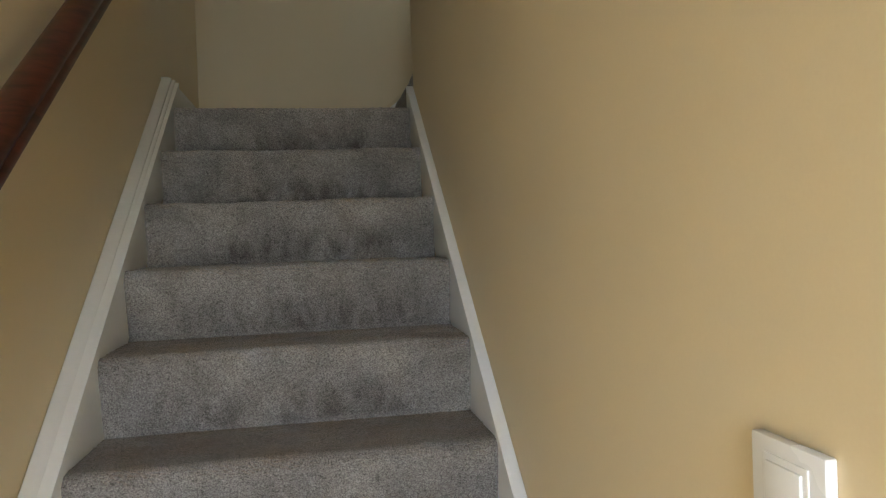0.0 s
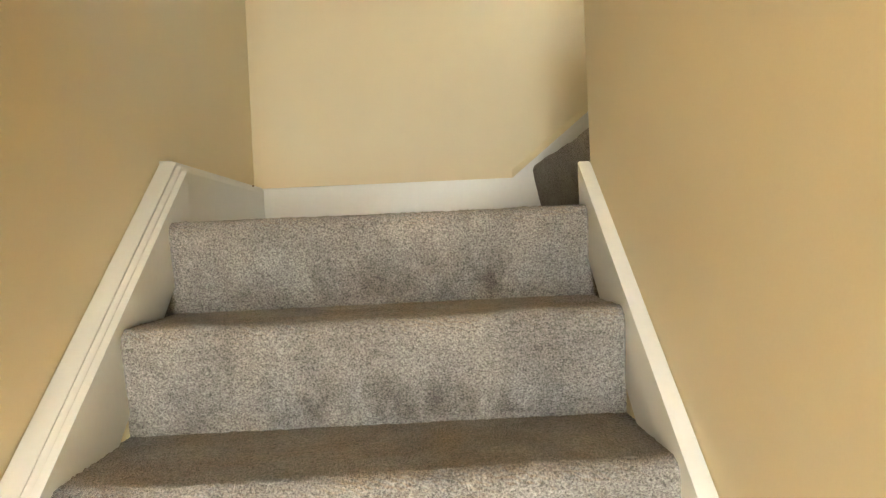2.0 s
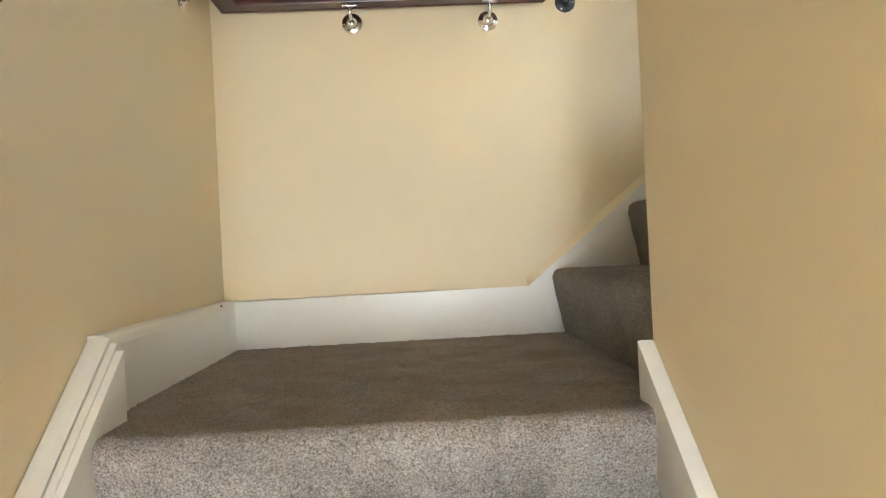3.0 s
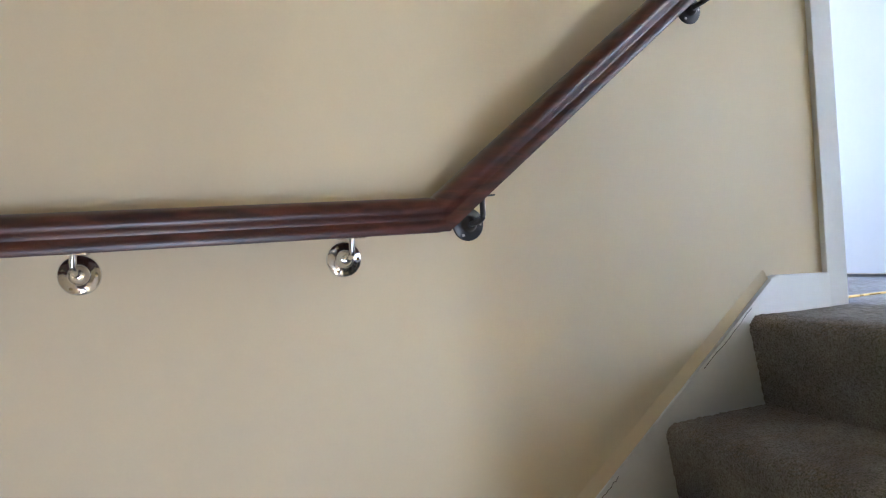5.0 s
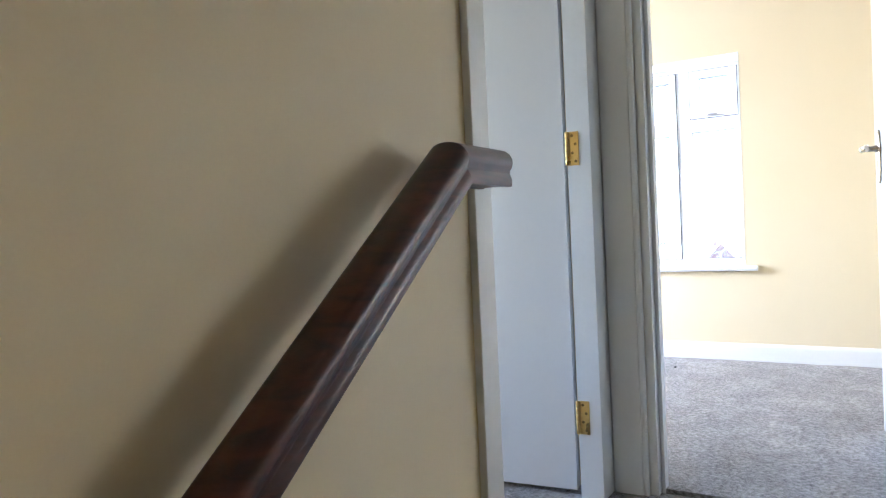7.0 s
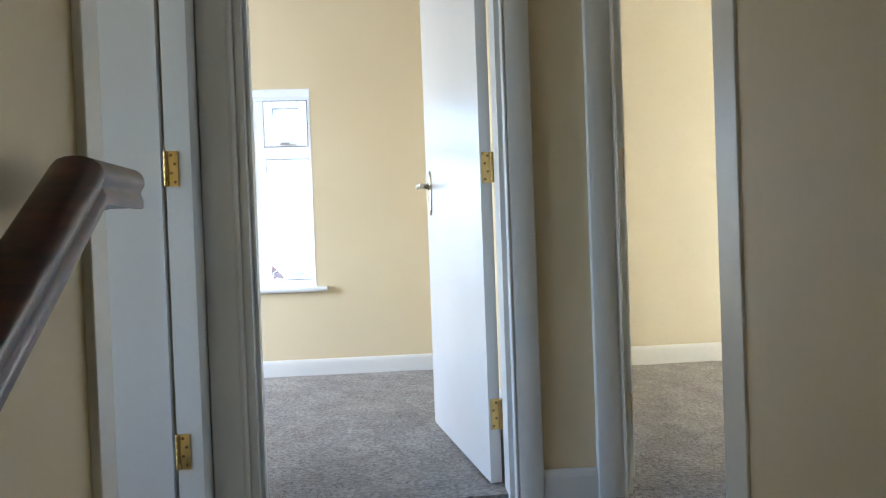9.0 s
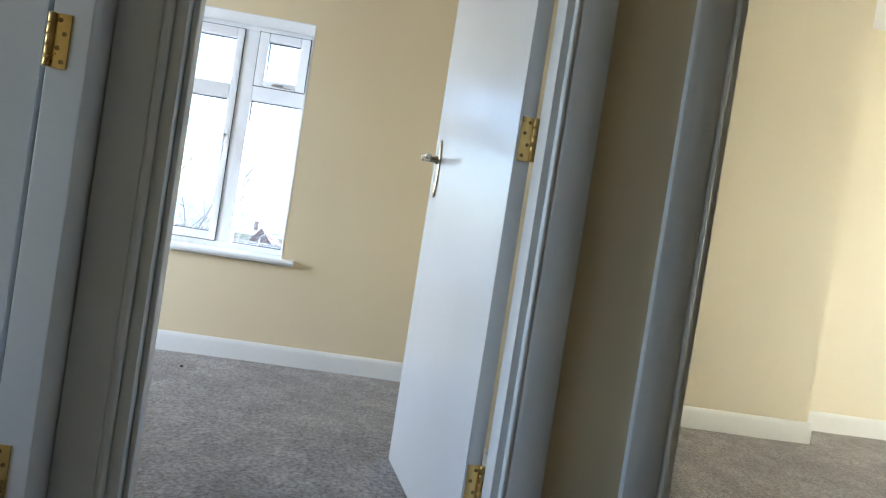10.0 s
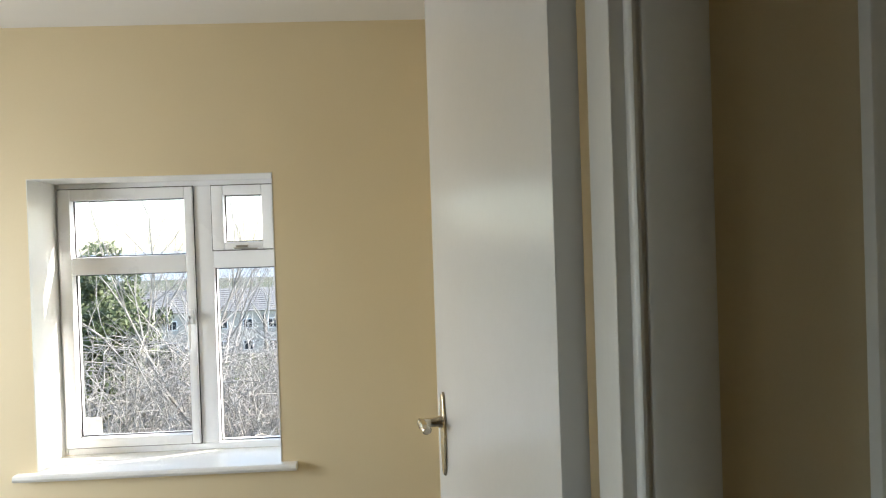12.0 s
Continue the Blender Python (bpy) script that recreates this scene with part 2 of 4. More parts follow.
def sweep(bm, profile, path, side):
    """Sweep a closed profile of (across, up) along a polyline with mitred joints. side(i): the across direction of segment i."""
    pts = [Vector(p) for p in path]
    segs = [(pts[i + 1] - pts[i]).normalized() for i in range(len(pts) - 1)]
    rings = []
    for i, p in enumerate(pts):
        k = min(i, len(segs) - 1)
        d = segs[k]
        a = Vector(side(k)).normalized()
        u = d.cross(a) if d.cross(a).z > 0 else a.cross(d)
        plane = d if i in (0, len(pts) - 1) else (segs[i - 1] + segs[i]).normalized()
        ring = []
        for s, h in profile:
            q = p + a * s + u * h
            ring.append(bm.verts.new(q + d * ((p - q).dot(plane) / d.dot(plane))))
        rings.append(ring)
    n = len(profile)
    for r, q in zip(rings, rings[1:]):
        for k in range(n):
            bm.faces.new((r[k], r[(k + 1) % n], q[(k + 1) % n], q[k]))
    bm.faces.new(rings[0][::-1])
    bm.faces.new(rings[-1])
    return bm


def mesh_of(name, bm, mat, smooth=0.0):
    bmesh.ops.recalc_face_normals(bm, faces=bm.faces[:])
    me = bpy.data.meshes.new(name)
    if smooth:
        for f in bm.faces:
            f.smooth = True
        for e in bm.edges:
            if len(e.link_faces) == 2 and e.calc_face_angle(0) > radians(smooth):
                e.smooth = False
    bm.to_mesh(me)
    bm.free()
    for mm in mat if isinstance(mat, (list, tuple)) else (mat,):
        me.materials.append(mm)
    return me


def part(name, bm, mat, parent=None, label="", smooth=0.0):
    ob = new(name, mesh_of(name, bm, mat, smooth))
    if parent is not None:
        ob.parent = parent
        ob.matrix_parent_inverse = parent.matrix_basis.inverted()
    if label:
        ob["label"] = label
    return ob


def thing(name, label, category, group="", kind="", at=(0, 0, 0)):
    ob = new(name)
    ob.matrix_basis = Matrix.Translation(at)
    ob.empty_display_size = 0.1
    return tagged(ob, label, category, group, kind)


def structure(name, bm, mat, label, category, smooth=0.0):
    return tagged(part(name, bm, mat, smooth=smooth), label, category, "", "structure")


def wall(name, axis, a0, a1, u0, u1, z0, z1, holes, label, mat=None):
    """A wall between a0 and a1 on axis ("x" or "y"), from u0 to u1 along the other one, with holes (u0, u1, z0, z1) through it."""
    us = sorted({u0, u1, *(h[0] for h in holes), *(h[1] for h in holes)})
    zs = sorted({z0, z1, *(h[2] for h in holes), *(h[3] for h in holes)})
    us, zs = [u for u in us if u0 <= u <= u1], [z for z in zs if z0 <= z <= z1]

    def solid(i, j):
        if not (0 <= i < len(us) - 1 and 0 <= j < len(zs) - 1):
            return False
        u, z = (us[i] + us[i + 1]) / 2, (zs[j] + zs[j + 1]) / 2
        return not any(h[0] < u < h[1] and h[2] < z < h[3] for h in holes)

    bm = bmesh.new()

    def vert(a, u, z):
        return bm.verts.new((a, u, z) if axis == "x" else (u, a, z))

    def quad(*c):
        bm.faces.new([vert(*p) for p in c])

    for i in range(len(us) - 1):
        for j in range(len(zs) - 1):
            if not solid(i, j):
                continue
            p, q, r, s = us[i], us[i + 1], zs[j], zs[j + 1]
            for a in (a0, a1):
                quad((a, p, r), (a, q, r), (a, q, s), (a, p, s))
            if not solid(i - 1, j):
                quad((a0, p, r), (a1, p, r), (a1, p, s), (a0, p, s))
            if not solid(i + 1, j):
                quad((a0, q, r), (a1, q, r), (a1, q, s), (a0, q, s))
            if not solid(i, j - 1):
                quad((a0, p, r), (a1, p, r), (a1, q, r), (a0, q, r))
            if not solid(i, j + 1):
                quad((a0, p, s), (a1, p, s), (a1, q, s), (a0, q, s))
    bmesh.ops.remove_doubles(bm, verts=bm.verts[:], dist=1e-5)
    return structure(name, bm, mat or CREAM, label, "wall")


# Main sizes
RISE, GOING = 0.19, 0.245
STAIR_W = 0.858
WALL_L, WALL_R, WALL_F = -0.072, 0.893, 1.013
SKEW = 0.0165  # the landing wall runs slightly out of square
FLOOR_G, FLOOR_U, FLOOR_B, CEIL = -1.90, 0.765, 0.776, 2.965
LOW = FLOOR_U - 0.2
DOOR_TOP = FLOOR_U + 1.98

# Walls, floors and ceilings
wall("wall_west", "x", -0.172, WALL_L, -4.6, 1.15, FLOOR_G, CEIL, [], "smooth cream painted stairwell wall")
north = wall("wall_north", "y", WALL_F, 1.15, WALL_L, 2.742, FLOOR_G, CEIL, [(1.924, 2.742, LOW + 0.1, DOOR_TOP + 0.03)],
     "smooth cream painted landing wall with a doorway")
for v in north.data.vertices:
    if v.co.y < 1.05:
        v.co.y += SKEW * (v.co.x - WALL_L)
wall("wall_stair_east", "x", WALL_R, 1.0, -4.6, 0.09, FLOOR_G, CEIL, [], "smooth cream painted wall beside the lower stairs")
wall("wall_stair_south", "y", -0.02, 0.09, 1.0, 1.708, FLOOR_G, CEIL, [], "cream painted wall beside the upper stairs")
wall("wall_landing_west", "x", 1.598, 1.708, -1.6, -0.02, LOW, CEIL, [], "cream painted landing wall")
wall("wall_landing_south", "y", -1.7, -1.6, 1.598, 2.742, LOW, CEIL, [], "cream painted landing wall")
wall("wall_landing_east", "x", 2.742, 2.832, -3.5, 3.5, LOW, CEIL,
     [(0.244, 0.988, LOW + 0.1, DOOR_TOP + 0.03), (-0.83, -0.075, LOW + 0.1, DOOR_TOP + 0.03)],
     "cream painted landing wall with two bedroom doorways")
wall("wall_bedroom_partition", "y", 0.03, 0.13, 2.83, 4.756, LOW, CEIL, [], "cream painted wall between two bedrooms")
wall("wall_bedroom_window", "x", 4.756, 5.05, 0.03, 3.6, LOW, CEIL, [(1.005, 1.93, 1.245, 2.392)],
     "cream painted bedroom wall with a window opening")
# Both openings lie out of view and take daylight lamps.
wall("wall_bedroom_north", "y", 3.5, 3.6, 0.9, 4.756, LOW, CEIL, [(1.2, 2.4, 1.3, 2.45), (3.2, 4.4, 1.3, 2.45)], "cream painted bedroom wall")
wall("wall_side_bedroom_east", "x", 4.66, 4.756, -1.66, 0.03, LOW, CEIL, [], "cream painted bedroom wall, brightness put into its colour", LIT_CREAM)
# Unseen opening added for the lamp; the deep wall keeps direct sun out.
wall("wall_side_bedroom_recess", "x", 5.0, 5.3, -3.5, -1.66, LOW, CEIL, [(-3.35, -2.35, 1.3, 2.45)], "cream painted recess wall, brightness put into its colour", LIT_CREAM)
wall("wall_side_bedroom_return", "y", -1.66, -1.56, 4.756, 5.1, LOW, CEIL, [], "cream painted return of the recess, brightness put into its colour", LIT_CREAM)
wall("wall_side_bedroom_south", "y", -3.6, -3.5, 2.742, 5.1, LOW, CEIL, [], "cream painted bedroom wall, brightness put into its colour", LIT_CREAM)
wall("wall_front_bedroom_west", "x", 0.9, 1.0, 1.15, 3.5, LOW, CEIL, [], "pale painted bedroom wall")
# The hall lamp's opening is an addition, never in view.
wall("wall_hall_south", "y", -4.7, -4.6, -0.172, 1.0, FLOOR_G, CEIL, [(0.0, 0.8, -1.3, 0.4)], "cream painted hall wall")

structure("floor_hall", boxes((WALL_L, WALL_R, -4.6, -2.2, FLOOR_G - 0.15, FLOOR_G)), CARPET, "grey cut-pile carpet on the hall floor", "floor")


def carpet_floor(name, x0, x1, y0, y1, z, label):
    """A floor sheet with a slightly uneven, rounded carpet edge."""
    n, m = max(2, int((x1 - x0) / 0.05)), max(2, int((y1 - y0) / 0.05))
    bm = bmesh.new()
    grid = []
    for i in range(n + 1):
        row = []
        for j in range(m + 1):
            x, y = x0 + (x1 - x0) * i / n, y0 + (y1 - y0) * j / m
            row.append(bm.verts.new((x, y, z + 0.0035 * noise.noise(Vector((x * 2.3, y * 2.3, 1.0))) + 0.0015 * noise.noise(Vector((x * 11, y * 11, 4.0))))))
        grid.append(row)
    for i in range(n):
        for j in range(m):
            bm.faces.new((grid[i][j], grid[i + 1][j], grid[i + 1][j + 1], grid[i][j + 1]))
    rim = [grid[i][0] for i in range(n + 1)] + [grid[n][j] for j in range(1, m + 1)]
    rim += [grid[i][m] for i in range(n - 1, -1, -1)] + [grid[0][j] for j in range(m - 1, 0, -1)]
    low = [bm.verts.new((v.co.x, v.co.y, z - 0.15)) for v in rim]
    k = len(rim)
    for i in range(k):
        bm.faces.new((rim[i], rim[(i + 1) % k], low[(i + 1) % k], low[i]))
    bm.faces.new(low)
    return structure(name, bm, CARPET, label, "floor", smooth=50)


carpet_floor("floor_landing", 1.68, 2.764, -1.6, 1.118, FLOOR_U, "grey cut-pile carpet on the upper landing")
carpet_floor("floor_bedroom", 2.768, 4.756, 0.13, 3.5, FLOOR_B, "grey cut-pile carpet in the back bedroom")
carpet_floor("floor_side_bedroom", 2.768, 5.0, -3.5, 0.03, FLOOR_U - 0.004, "grey cut-pile carpet in the side bedroom")
carpet_floor("floor_front_bedroom", 1.0, 2.742, 1.130, 3.5, FLOOR_U - 0.002, "grey cut-pile carpet in the front bedroom")
structure("ceiling", boxes((-0.172, 5.1, -4.7, 3.6, CEIL, CEIL + 0.15)), CEILING, "plain white painted ceiling", "ceiling")
structure("trim_threshold", boxes((1.945, 2.64, 1.118, 1.131, FLOOR_U - 0.004, FLOOR_U + 0.004), bevel=0.002), BRASS, "narrow brass carpet bar across the doorway", "trim")
structure("trim_carpet_seam", boxes((2.760, 2.772, 0.27, 0.965, FLOOR_U - 0.01, FLOOR_U - 0.002), (2.760, 2.772, -0.8, -0.1, FLOOR_U - 0.01, FLOOR_U - 0.002)), DARK_GAP,
          "dark seam where two carpets meet under a door", "trim")


# Stairs
def step_outline(depth_back, rise, extra, spacing):
    """Side view of one carpeted step: (along, up), nosing at 0, with a rounded carpet nose, evenly divided."""
    coarse = [(depth_back, 0.0), (0.030, 0.0)]
    for k in range(13):
        a = math.pi / 2 + math.pi * 0.56 * k / 12
        coarse.append((0.027 + 0.027 * math.cos(a), -0.027 + 0.027 * math.sin(a)))
    coarse.append((0.033, -rise - extra))
    pts = [coarse[0]]
    for p, q in zip(coarse, coarse[1:]):
        n = max(1, round(math.dist(p, q) / spacing))
        pts += [(p[0] + (q[0] - p[0]) * i / n, p[1] + (q[1] - p[1]) * i / n) for i in range(1, n + 1)]
    return pts


def carpet_step(parent, origin, along, across, width, depth_back, rise, extra, seed):
    """One step under cut-pile carpet: a fine sheet with uneven pile over a plain core."""
    o, al, ac = Vector(origin), Vector(along), Vector(across)
    outline = np.array(step_outline(depth_back, rise, extra, 0.006))
    m, n = len(outline), int(width / 0.006)
    rng = np.random.default_rng(seed)
    t = np.gradient(outline, axis=0)
    nrm = np.stack([t[:, 1], -t[:, 0]], 1)
    nrm /= np.linalg.norm(nrm, axis=1, keepdims=True)
    if nrm[0, 1] < 0:
        nrm = -nrm
    w = np.linspace(0, width, n + 1)
    wave = 0.0022 * np.sin(w * 7 + seed)[None, :] + 0.0012 * np.sin(w * 23 + 2 * seed)[None, :]
    h = rng.normal(0, 0.00115, (m, n + 1)) + wave * np.exp(-((np.arange(m) - m * 0.55) / (m * 0.25)) ** 2)[:, None]
    h[0], h[-1] = 0, 0
    a = outline[:, 0][:, None] + nrm[:, 0][:, None] * h
    z = outline[:, 1][:, None] + nrm[:, 1][:, None] * h
    al3, ac3 = np.array(al), np.array(ac)
    co = np.array(o)[None, None, :] + a[..., None] * al3 + w[None, :, None] * ac3 + z[..., None] * np.array((0, 0, 1.0))
    idx = np.arange(m * (n + 1)).reshape(m, n + 1)
    faces = np.stack([idx[:-1, :-1], idx[:-1, 1:], idx[1:, 1:], idx[1:, :-1]], -1).reshape(-1, 4)
    me = bpy.data.meshes.new("step")
    me.from_pydata(co.reshape(-1, 3).tolist(), [], faces.tolist())
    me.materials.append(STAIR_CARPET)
    me.polygons.foreach_set("use_smooth", [True] * len(me.polygons))
    me.update()
    ob = new("step", me)
    ob.parent = parent
    ob.matrix_parent_inverse = parent.matrix_basis.inverted()
    bm = bmesh.new()
    c = [(depth_back, -0.012), (0.04, -0.012), (0.04, -rise - extra), (depth_back, -rise - extra)]
    prism(bm, [o + al * p + Vector((0, 0, q)) for p, q in c], ac * width)
    part("tread_core", bm, SUBFLOOR, ob)
    return ob


lower = thing("staircase_lower", "straight flight of stairs in grey cut-pile carpet between white strings", "stairs", kind="structure", at=(0.4, -1.2, FLOOR_G))
for k in range(10):
    back = GOING + 0.05 if k else 1.022
    carpet_step(lower, (-0.008 if k else -0.036, -GOING * k, -RISE * k), (0, 1, 0), (1, 0, 0), STAIR_W + 0.016 if k else STAIR_W + 0.13, back, RISE, 0.02, k + 1)
upper = thing("staircase_upper", "short flight of four grey carpeted steps up to the landing", "stairs", kind="structure", at=(1.2, 0.5, -0.02))
X1 = 0.908
for k in range(4):
    carpet_step(upper, (X1 + 0.2405 * k, 0.094, RISE * (k + 1) + (0.005 if k == 3 else 0)), (1, 0, 0), (0, 1, 0), 0.942, GOING + 0.05 if k < 3 else 0.07, RISE, 0.02, k + 21)

S = RISE / GOING


def raking(name, parent, x0, x1, y0, y1, lift, below, foot=0.0, bevel=0.003, rake=S):
    """A raking board beside the lower flight whose top lies lift above the nosing line; foot: a level return at its upper end."""
    bm = bmesh.new()
    out = [(x0, y0, rake * y0 + lift), (x0, y1, rake * y1 + lift)]
    if foot:
        out.append((x0, y1 + foot, rake * y1 + lift))
    out += [(x0, y1 + foot, rake * y1 + lift - 0.16), (x0, y0, rake * y0 + lift - below)]
    prism(bm, out, (x1 - x0, 0, 0))
    if bevel:
        bmesh.ops.bevel(bm, geom=bm.edges[:], offset=bevel, segments=2, affect="EDGES", profile=0.6)
    return part(name, bm, WHITE, parent, smooth=40)


raking("string_board", lower, -0.030, -0.003, -2.40, 0.135, 0.017, 0.34)
raking("string_cap", lower, -0.0705, -0.031, -2.40, 0.150, 0.026, 0.30, bevel=0.007, rake=0.795)
raking("string_bead", lower, -0.0305, -0.0165, -2.40, 0.142, 0.023, 0.05, bevel=0.004, rake=0.785)
raking("string_board", lower, 0.862, 0.8915, -2.40, 0.083, 0.033, 0.34, bevel=0.005, rake=0.80)


def skirting(bm, p, q, out, height=0.105, thick=0.017, z0=0.0):
    """A skirting board with a rounded top edge from p to q (plan); out: unit plan direction it stands proud to."""
    prof = [(0, 0), (thick, 0), (thick, height - 0.02), (thick - 0.003, height - 0.008), (thick - 0.009, height), (0, height)]
    o = Vector((*out, 0))
    prism(bm, [Vector((*p, z0)) + o * s + Vector((0, 0, h)) for s, h in prof], Vector((q[0] - p[0], q[1] - p[1], 0)))
    return bm


structure("skirting_west", skirting(bmesh.new(), (WALL_L, 0.151), (WALL_L, 1.0), (1, 0), 0.156, 0.037, -0.01), WHITE, "white painted skirting board round the half landing", "skirting")
bm = bmesh.new()
prism(bm, [(-0.071, 1.002, -0.02), (-0.071, 1.002, 0.143), (0.834, 1.002, 0.141), (1.700, 1.002, 0.842), (1.722, 1.002, 0.848), (1.8795, 1.002, 0.842), (1.8795, 1.002, 0.66),
           (1.0, 1.002, -0.02)], (0, 0.0225, 0))
for v in bm.verts:
    v.co.y += SKEW * (v.co.x - WALL_L) - 0.011
bmesh.ops.bevel(bm, geom=bm.edges[:], offset=0.003, segments=2, affect="EDGES", profile=0.6)
part("string_board", bm, WHITE, upper, smooth=40)
bm = bmesh.new()
prism(bm, [(0.834, 0.9915, 0.1405), (0.834, 1.0130, 0.1405), (0.834, 1.0130, 0.172)], (0.866, 0, 0.690))
for v in bm.verts:
    v.co.y += SKEW * (v.co.x - WALL_L)
part("string_fillet", bm, CREAM, upper)
structure("trim_wall_end", boxes((1.708, 1.774, -0.02, 0.094, FLOOR_U, CEIL), bevel=0.003), WHITE, "white painted board capping the wall end", "trim")
bm = bmesh.new()
for p, q, o in (((4.756, 0.13), (4.756, 3.5), (-1, 0)), ((2.86, 0.13), (4.739, 0.13), (0, 1)), ((2.83, 1.06), (2.83, 3.5), (1, 0))):
    skirting(bm, p, q, o, 0.10, 0.016, FLOOR_B - 0.01)
structure("skirting_bedroom", bm, WHITE, "white painted skirting board round the back bedroom", "skirting", smooth=30)
bm = bmesh.new()
for p, q, o in (((4.66, -1.66), (4.66, 0.03), (-1, 0)), ((5.0, -3.5), (5.0, -1.66), (-1, 0)), ((4.643, -1.66), (5.0, -1.66), (0, -1))):
    skirting(bm, p, q, o, 0.11, 0.017, FLOOR_U - 0.01)
structure("skirting_side_bedroom", bm, WHITE, "white painted skirting board round the side bedroom", "skirting", smooth=30)
structure("skirting_landing", skirting(bmesh.new(), (2.742, 0.0085), (2.742, 0.1655), (-1, 0), 0.095, 0.014, FLOOR_U - 0.01), WHITE, "short white skirting board between two door frames", "skirting")


# Doors: linings, architraves, leaves, hinges and handles
def architrave(parent, face, out, u_in, u_out, axis):
    """A moulded upright with a bead next to the opening. face: wall plane; out: -1 or 1; u_in: opening edge; u_out: outer edge."""
    w = u_out - u_in
    prof = [(0, 0), (0, 0.010), (0.02, 0.0135), (0.05, 0.0155), (0.09, 0.0155), (0.12, 0.0135), (0.14, 0.0115), (0.155, 0.0115), (0.17, 0.0145), (0.22, 0.0165),
            (0.6, 0.0175), (0.94, 0.0175), (0.98, 0.016), (1.0, 0.012), (1, 0)]
    bm = bmesh.new()
    pts = [(face + out * h, u_in + w * s, FLOOR_U - 0.01) if axis == "x" else (u_in + w * s, face + out * h, FLOOR_U - 0.01) for s, h in prof]
    prism(bm, pts, (0, 0, DOOR_TOP + 0.09 - FLOOR_U))
    return part("architrave", bm, WHITE, parent, smooth=35)


d1 = thing("door_1", "open white flush door in a white frame with brass hinges", "door", kind="structure", at=(2.3, 1.09, FLOOR_U))
part("lining", boxes((1.924, 1.943, 1.047, 1.152, FLOOR_U - 0.01, DOOR_TOP + 0.03), bevel=0.002), WHITE, d1)
part("lining", boxes((2.642, 2.741, 1.086, 1.152, FLOOR_U - 0.01, DOOR_TOP + 0.03), bevel=0.002), WHITE, d1)
part("lining_head", boxes((1.943, 2.642, 1.047, 1.152, DOOR_TOP, DOOR_TOP + 0.028)), WHITE, d1)
part("architrave", boxes((1.880, 1.942, 1.030, 1.0465, FLOOR_U - 0.005, DOOR_TOP + 0.09), bevel=0.003), WHITE, d1)
d2 = thing("door_2", "open white flush door in a white frame with brass hinges", "door", kind="structure", at=(2.77, 0.6, FLOOR_U))
for y0, y1 in ((0.244, 0.263), (0.964, 0.988)):
    part("lining", boxes((2.741, 2.832, y0, y1, FLOOR_U - 0.01, DOOR_TOP + 0.03), bevel=0.002), WHITE, d2)
part("lining_head", boxes((2.741, 2.832, 0.268, 0.964, DOOR_TOP, DOOR_TOP + 0.028)), WHITE, d2)
part("door_stop", boxes((2.765, 2.80, 0.952, 0.963, FLOOR_U - 0.005, DOOR_TOP), bevel=0.002), WHITE, d2)
architrave(d2, 2.741, -1, 0.248, 0.166, "x")
architrave(d2, 2.741, -1, 0.988, 1.085, "x")
d3 = thing("door_3", "open white flush door in a white frame with brass hinges", "door", kind="structure", at=(2.77, -0.4, FLOOR_U))
for y0, y1 in ((-0.097, -0.075), (-0.83, -0.806)):
    part("lining", boxes((2.741, 2.832, y0, y1, FLOOR_U - 0.01, DOOR_TOP + 0.03), bevel=0.002), WHITE, d3)
part("lining_head", boxes((2.741, 2.832, -0.806, -0.097, DOOR_TOP, DOOR_TOP + 0.028)), WHITE, d3)
architrave(d3, 2.741, -1, -0.079, 0.008, "x")
architrave(d3, 2.741, -1, -0.826, -0.90, "x")


def leaf(parent, corner, angle, width, bottom):
    """A flush door leaf whose visible face runs from the hinge corner along angle (degrees from +x); its thickness lies to the right."""
    m = pose(corner[0], corner[1], 0, 0, 0, angle)
    bm = boxes((0, width, -0.036, 0, bottom, DOOR_TOP - 0.004), bevel=0.0018)
    bmesh.ops.transform(bm, matrix=m, verts=bm.verts[:])
    return part("leaf", bm, DOOR_WHITE, parent), m


def hinge(parent, m, z):
    """A brass butt hinge: plate in the local y-z plane facing -x, knuckle along its edge, four screws."""
    h = 0.046
    bm = boxes((-0.0022, 0.0008, -0.030, 0.0, z - h, z + h), bevel=0.0006)
    for k in range(5):
        lathe(bm, [(0.0058, 0), (0.0065, 0.0012), (0.0065, 0.0165), (0.0058, 0.0178)], (-0.0045, 0.001, z - h + 0.0006 + k * 0.0183), (0, 0, 1), 12)
    bmesh.ops.transform(bm, matrix=m, verts=bm.verts[:])
    plate = part("hinge", bm, BRASS, parent, "brass butt hinge", smooth=35)
    for dz, dy in ((0.035, -0.012), (0.012, -0.021), (-0.012, -0.012), (-0.035, -0.021)):
        bm = lathe(bmesh.new(), [(0.0042, 0), (0.004, 0.0008), (0.0015, 0.0004)], (-0.0021, dy, z + dz), (-1, 0, 0), 10)
        bmesh.ops.transform(bm, matrix=m, verts=bm.verts[:])
        part("screw", bm, DARK_SCREW, plate)
    return plate


leaf1, m1 = leaf(d1, (2.660, 1.170), 96.5, 0.72, FLOOR_U + 0.012)
leaf2, m2 = leaf(d2, (2.845, 0.303), 9.4, 0.748, FLOOR_B + 0.007)
leaf3, m3 = leaf(d3, (2.838, -0.101), -4.0, 0.74, FLOOR_U + 0.01)
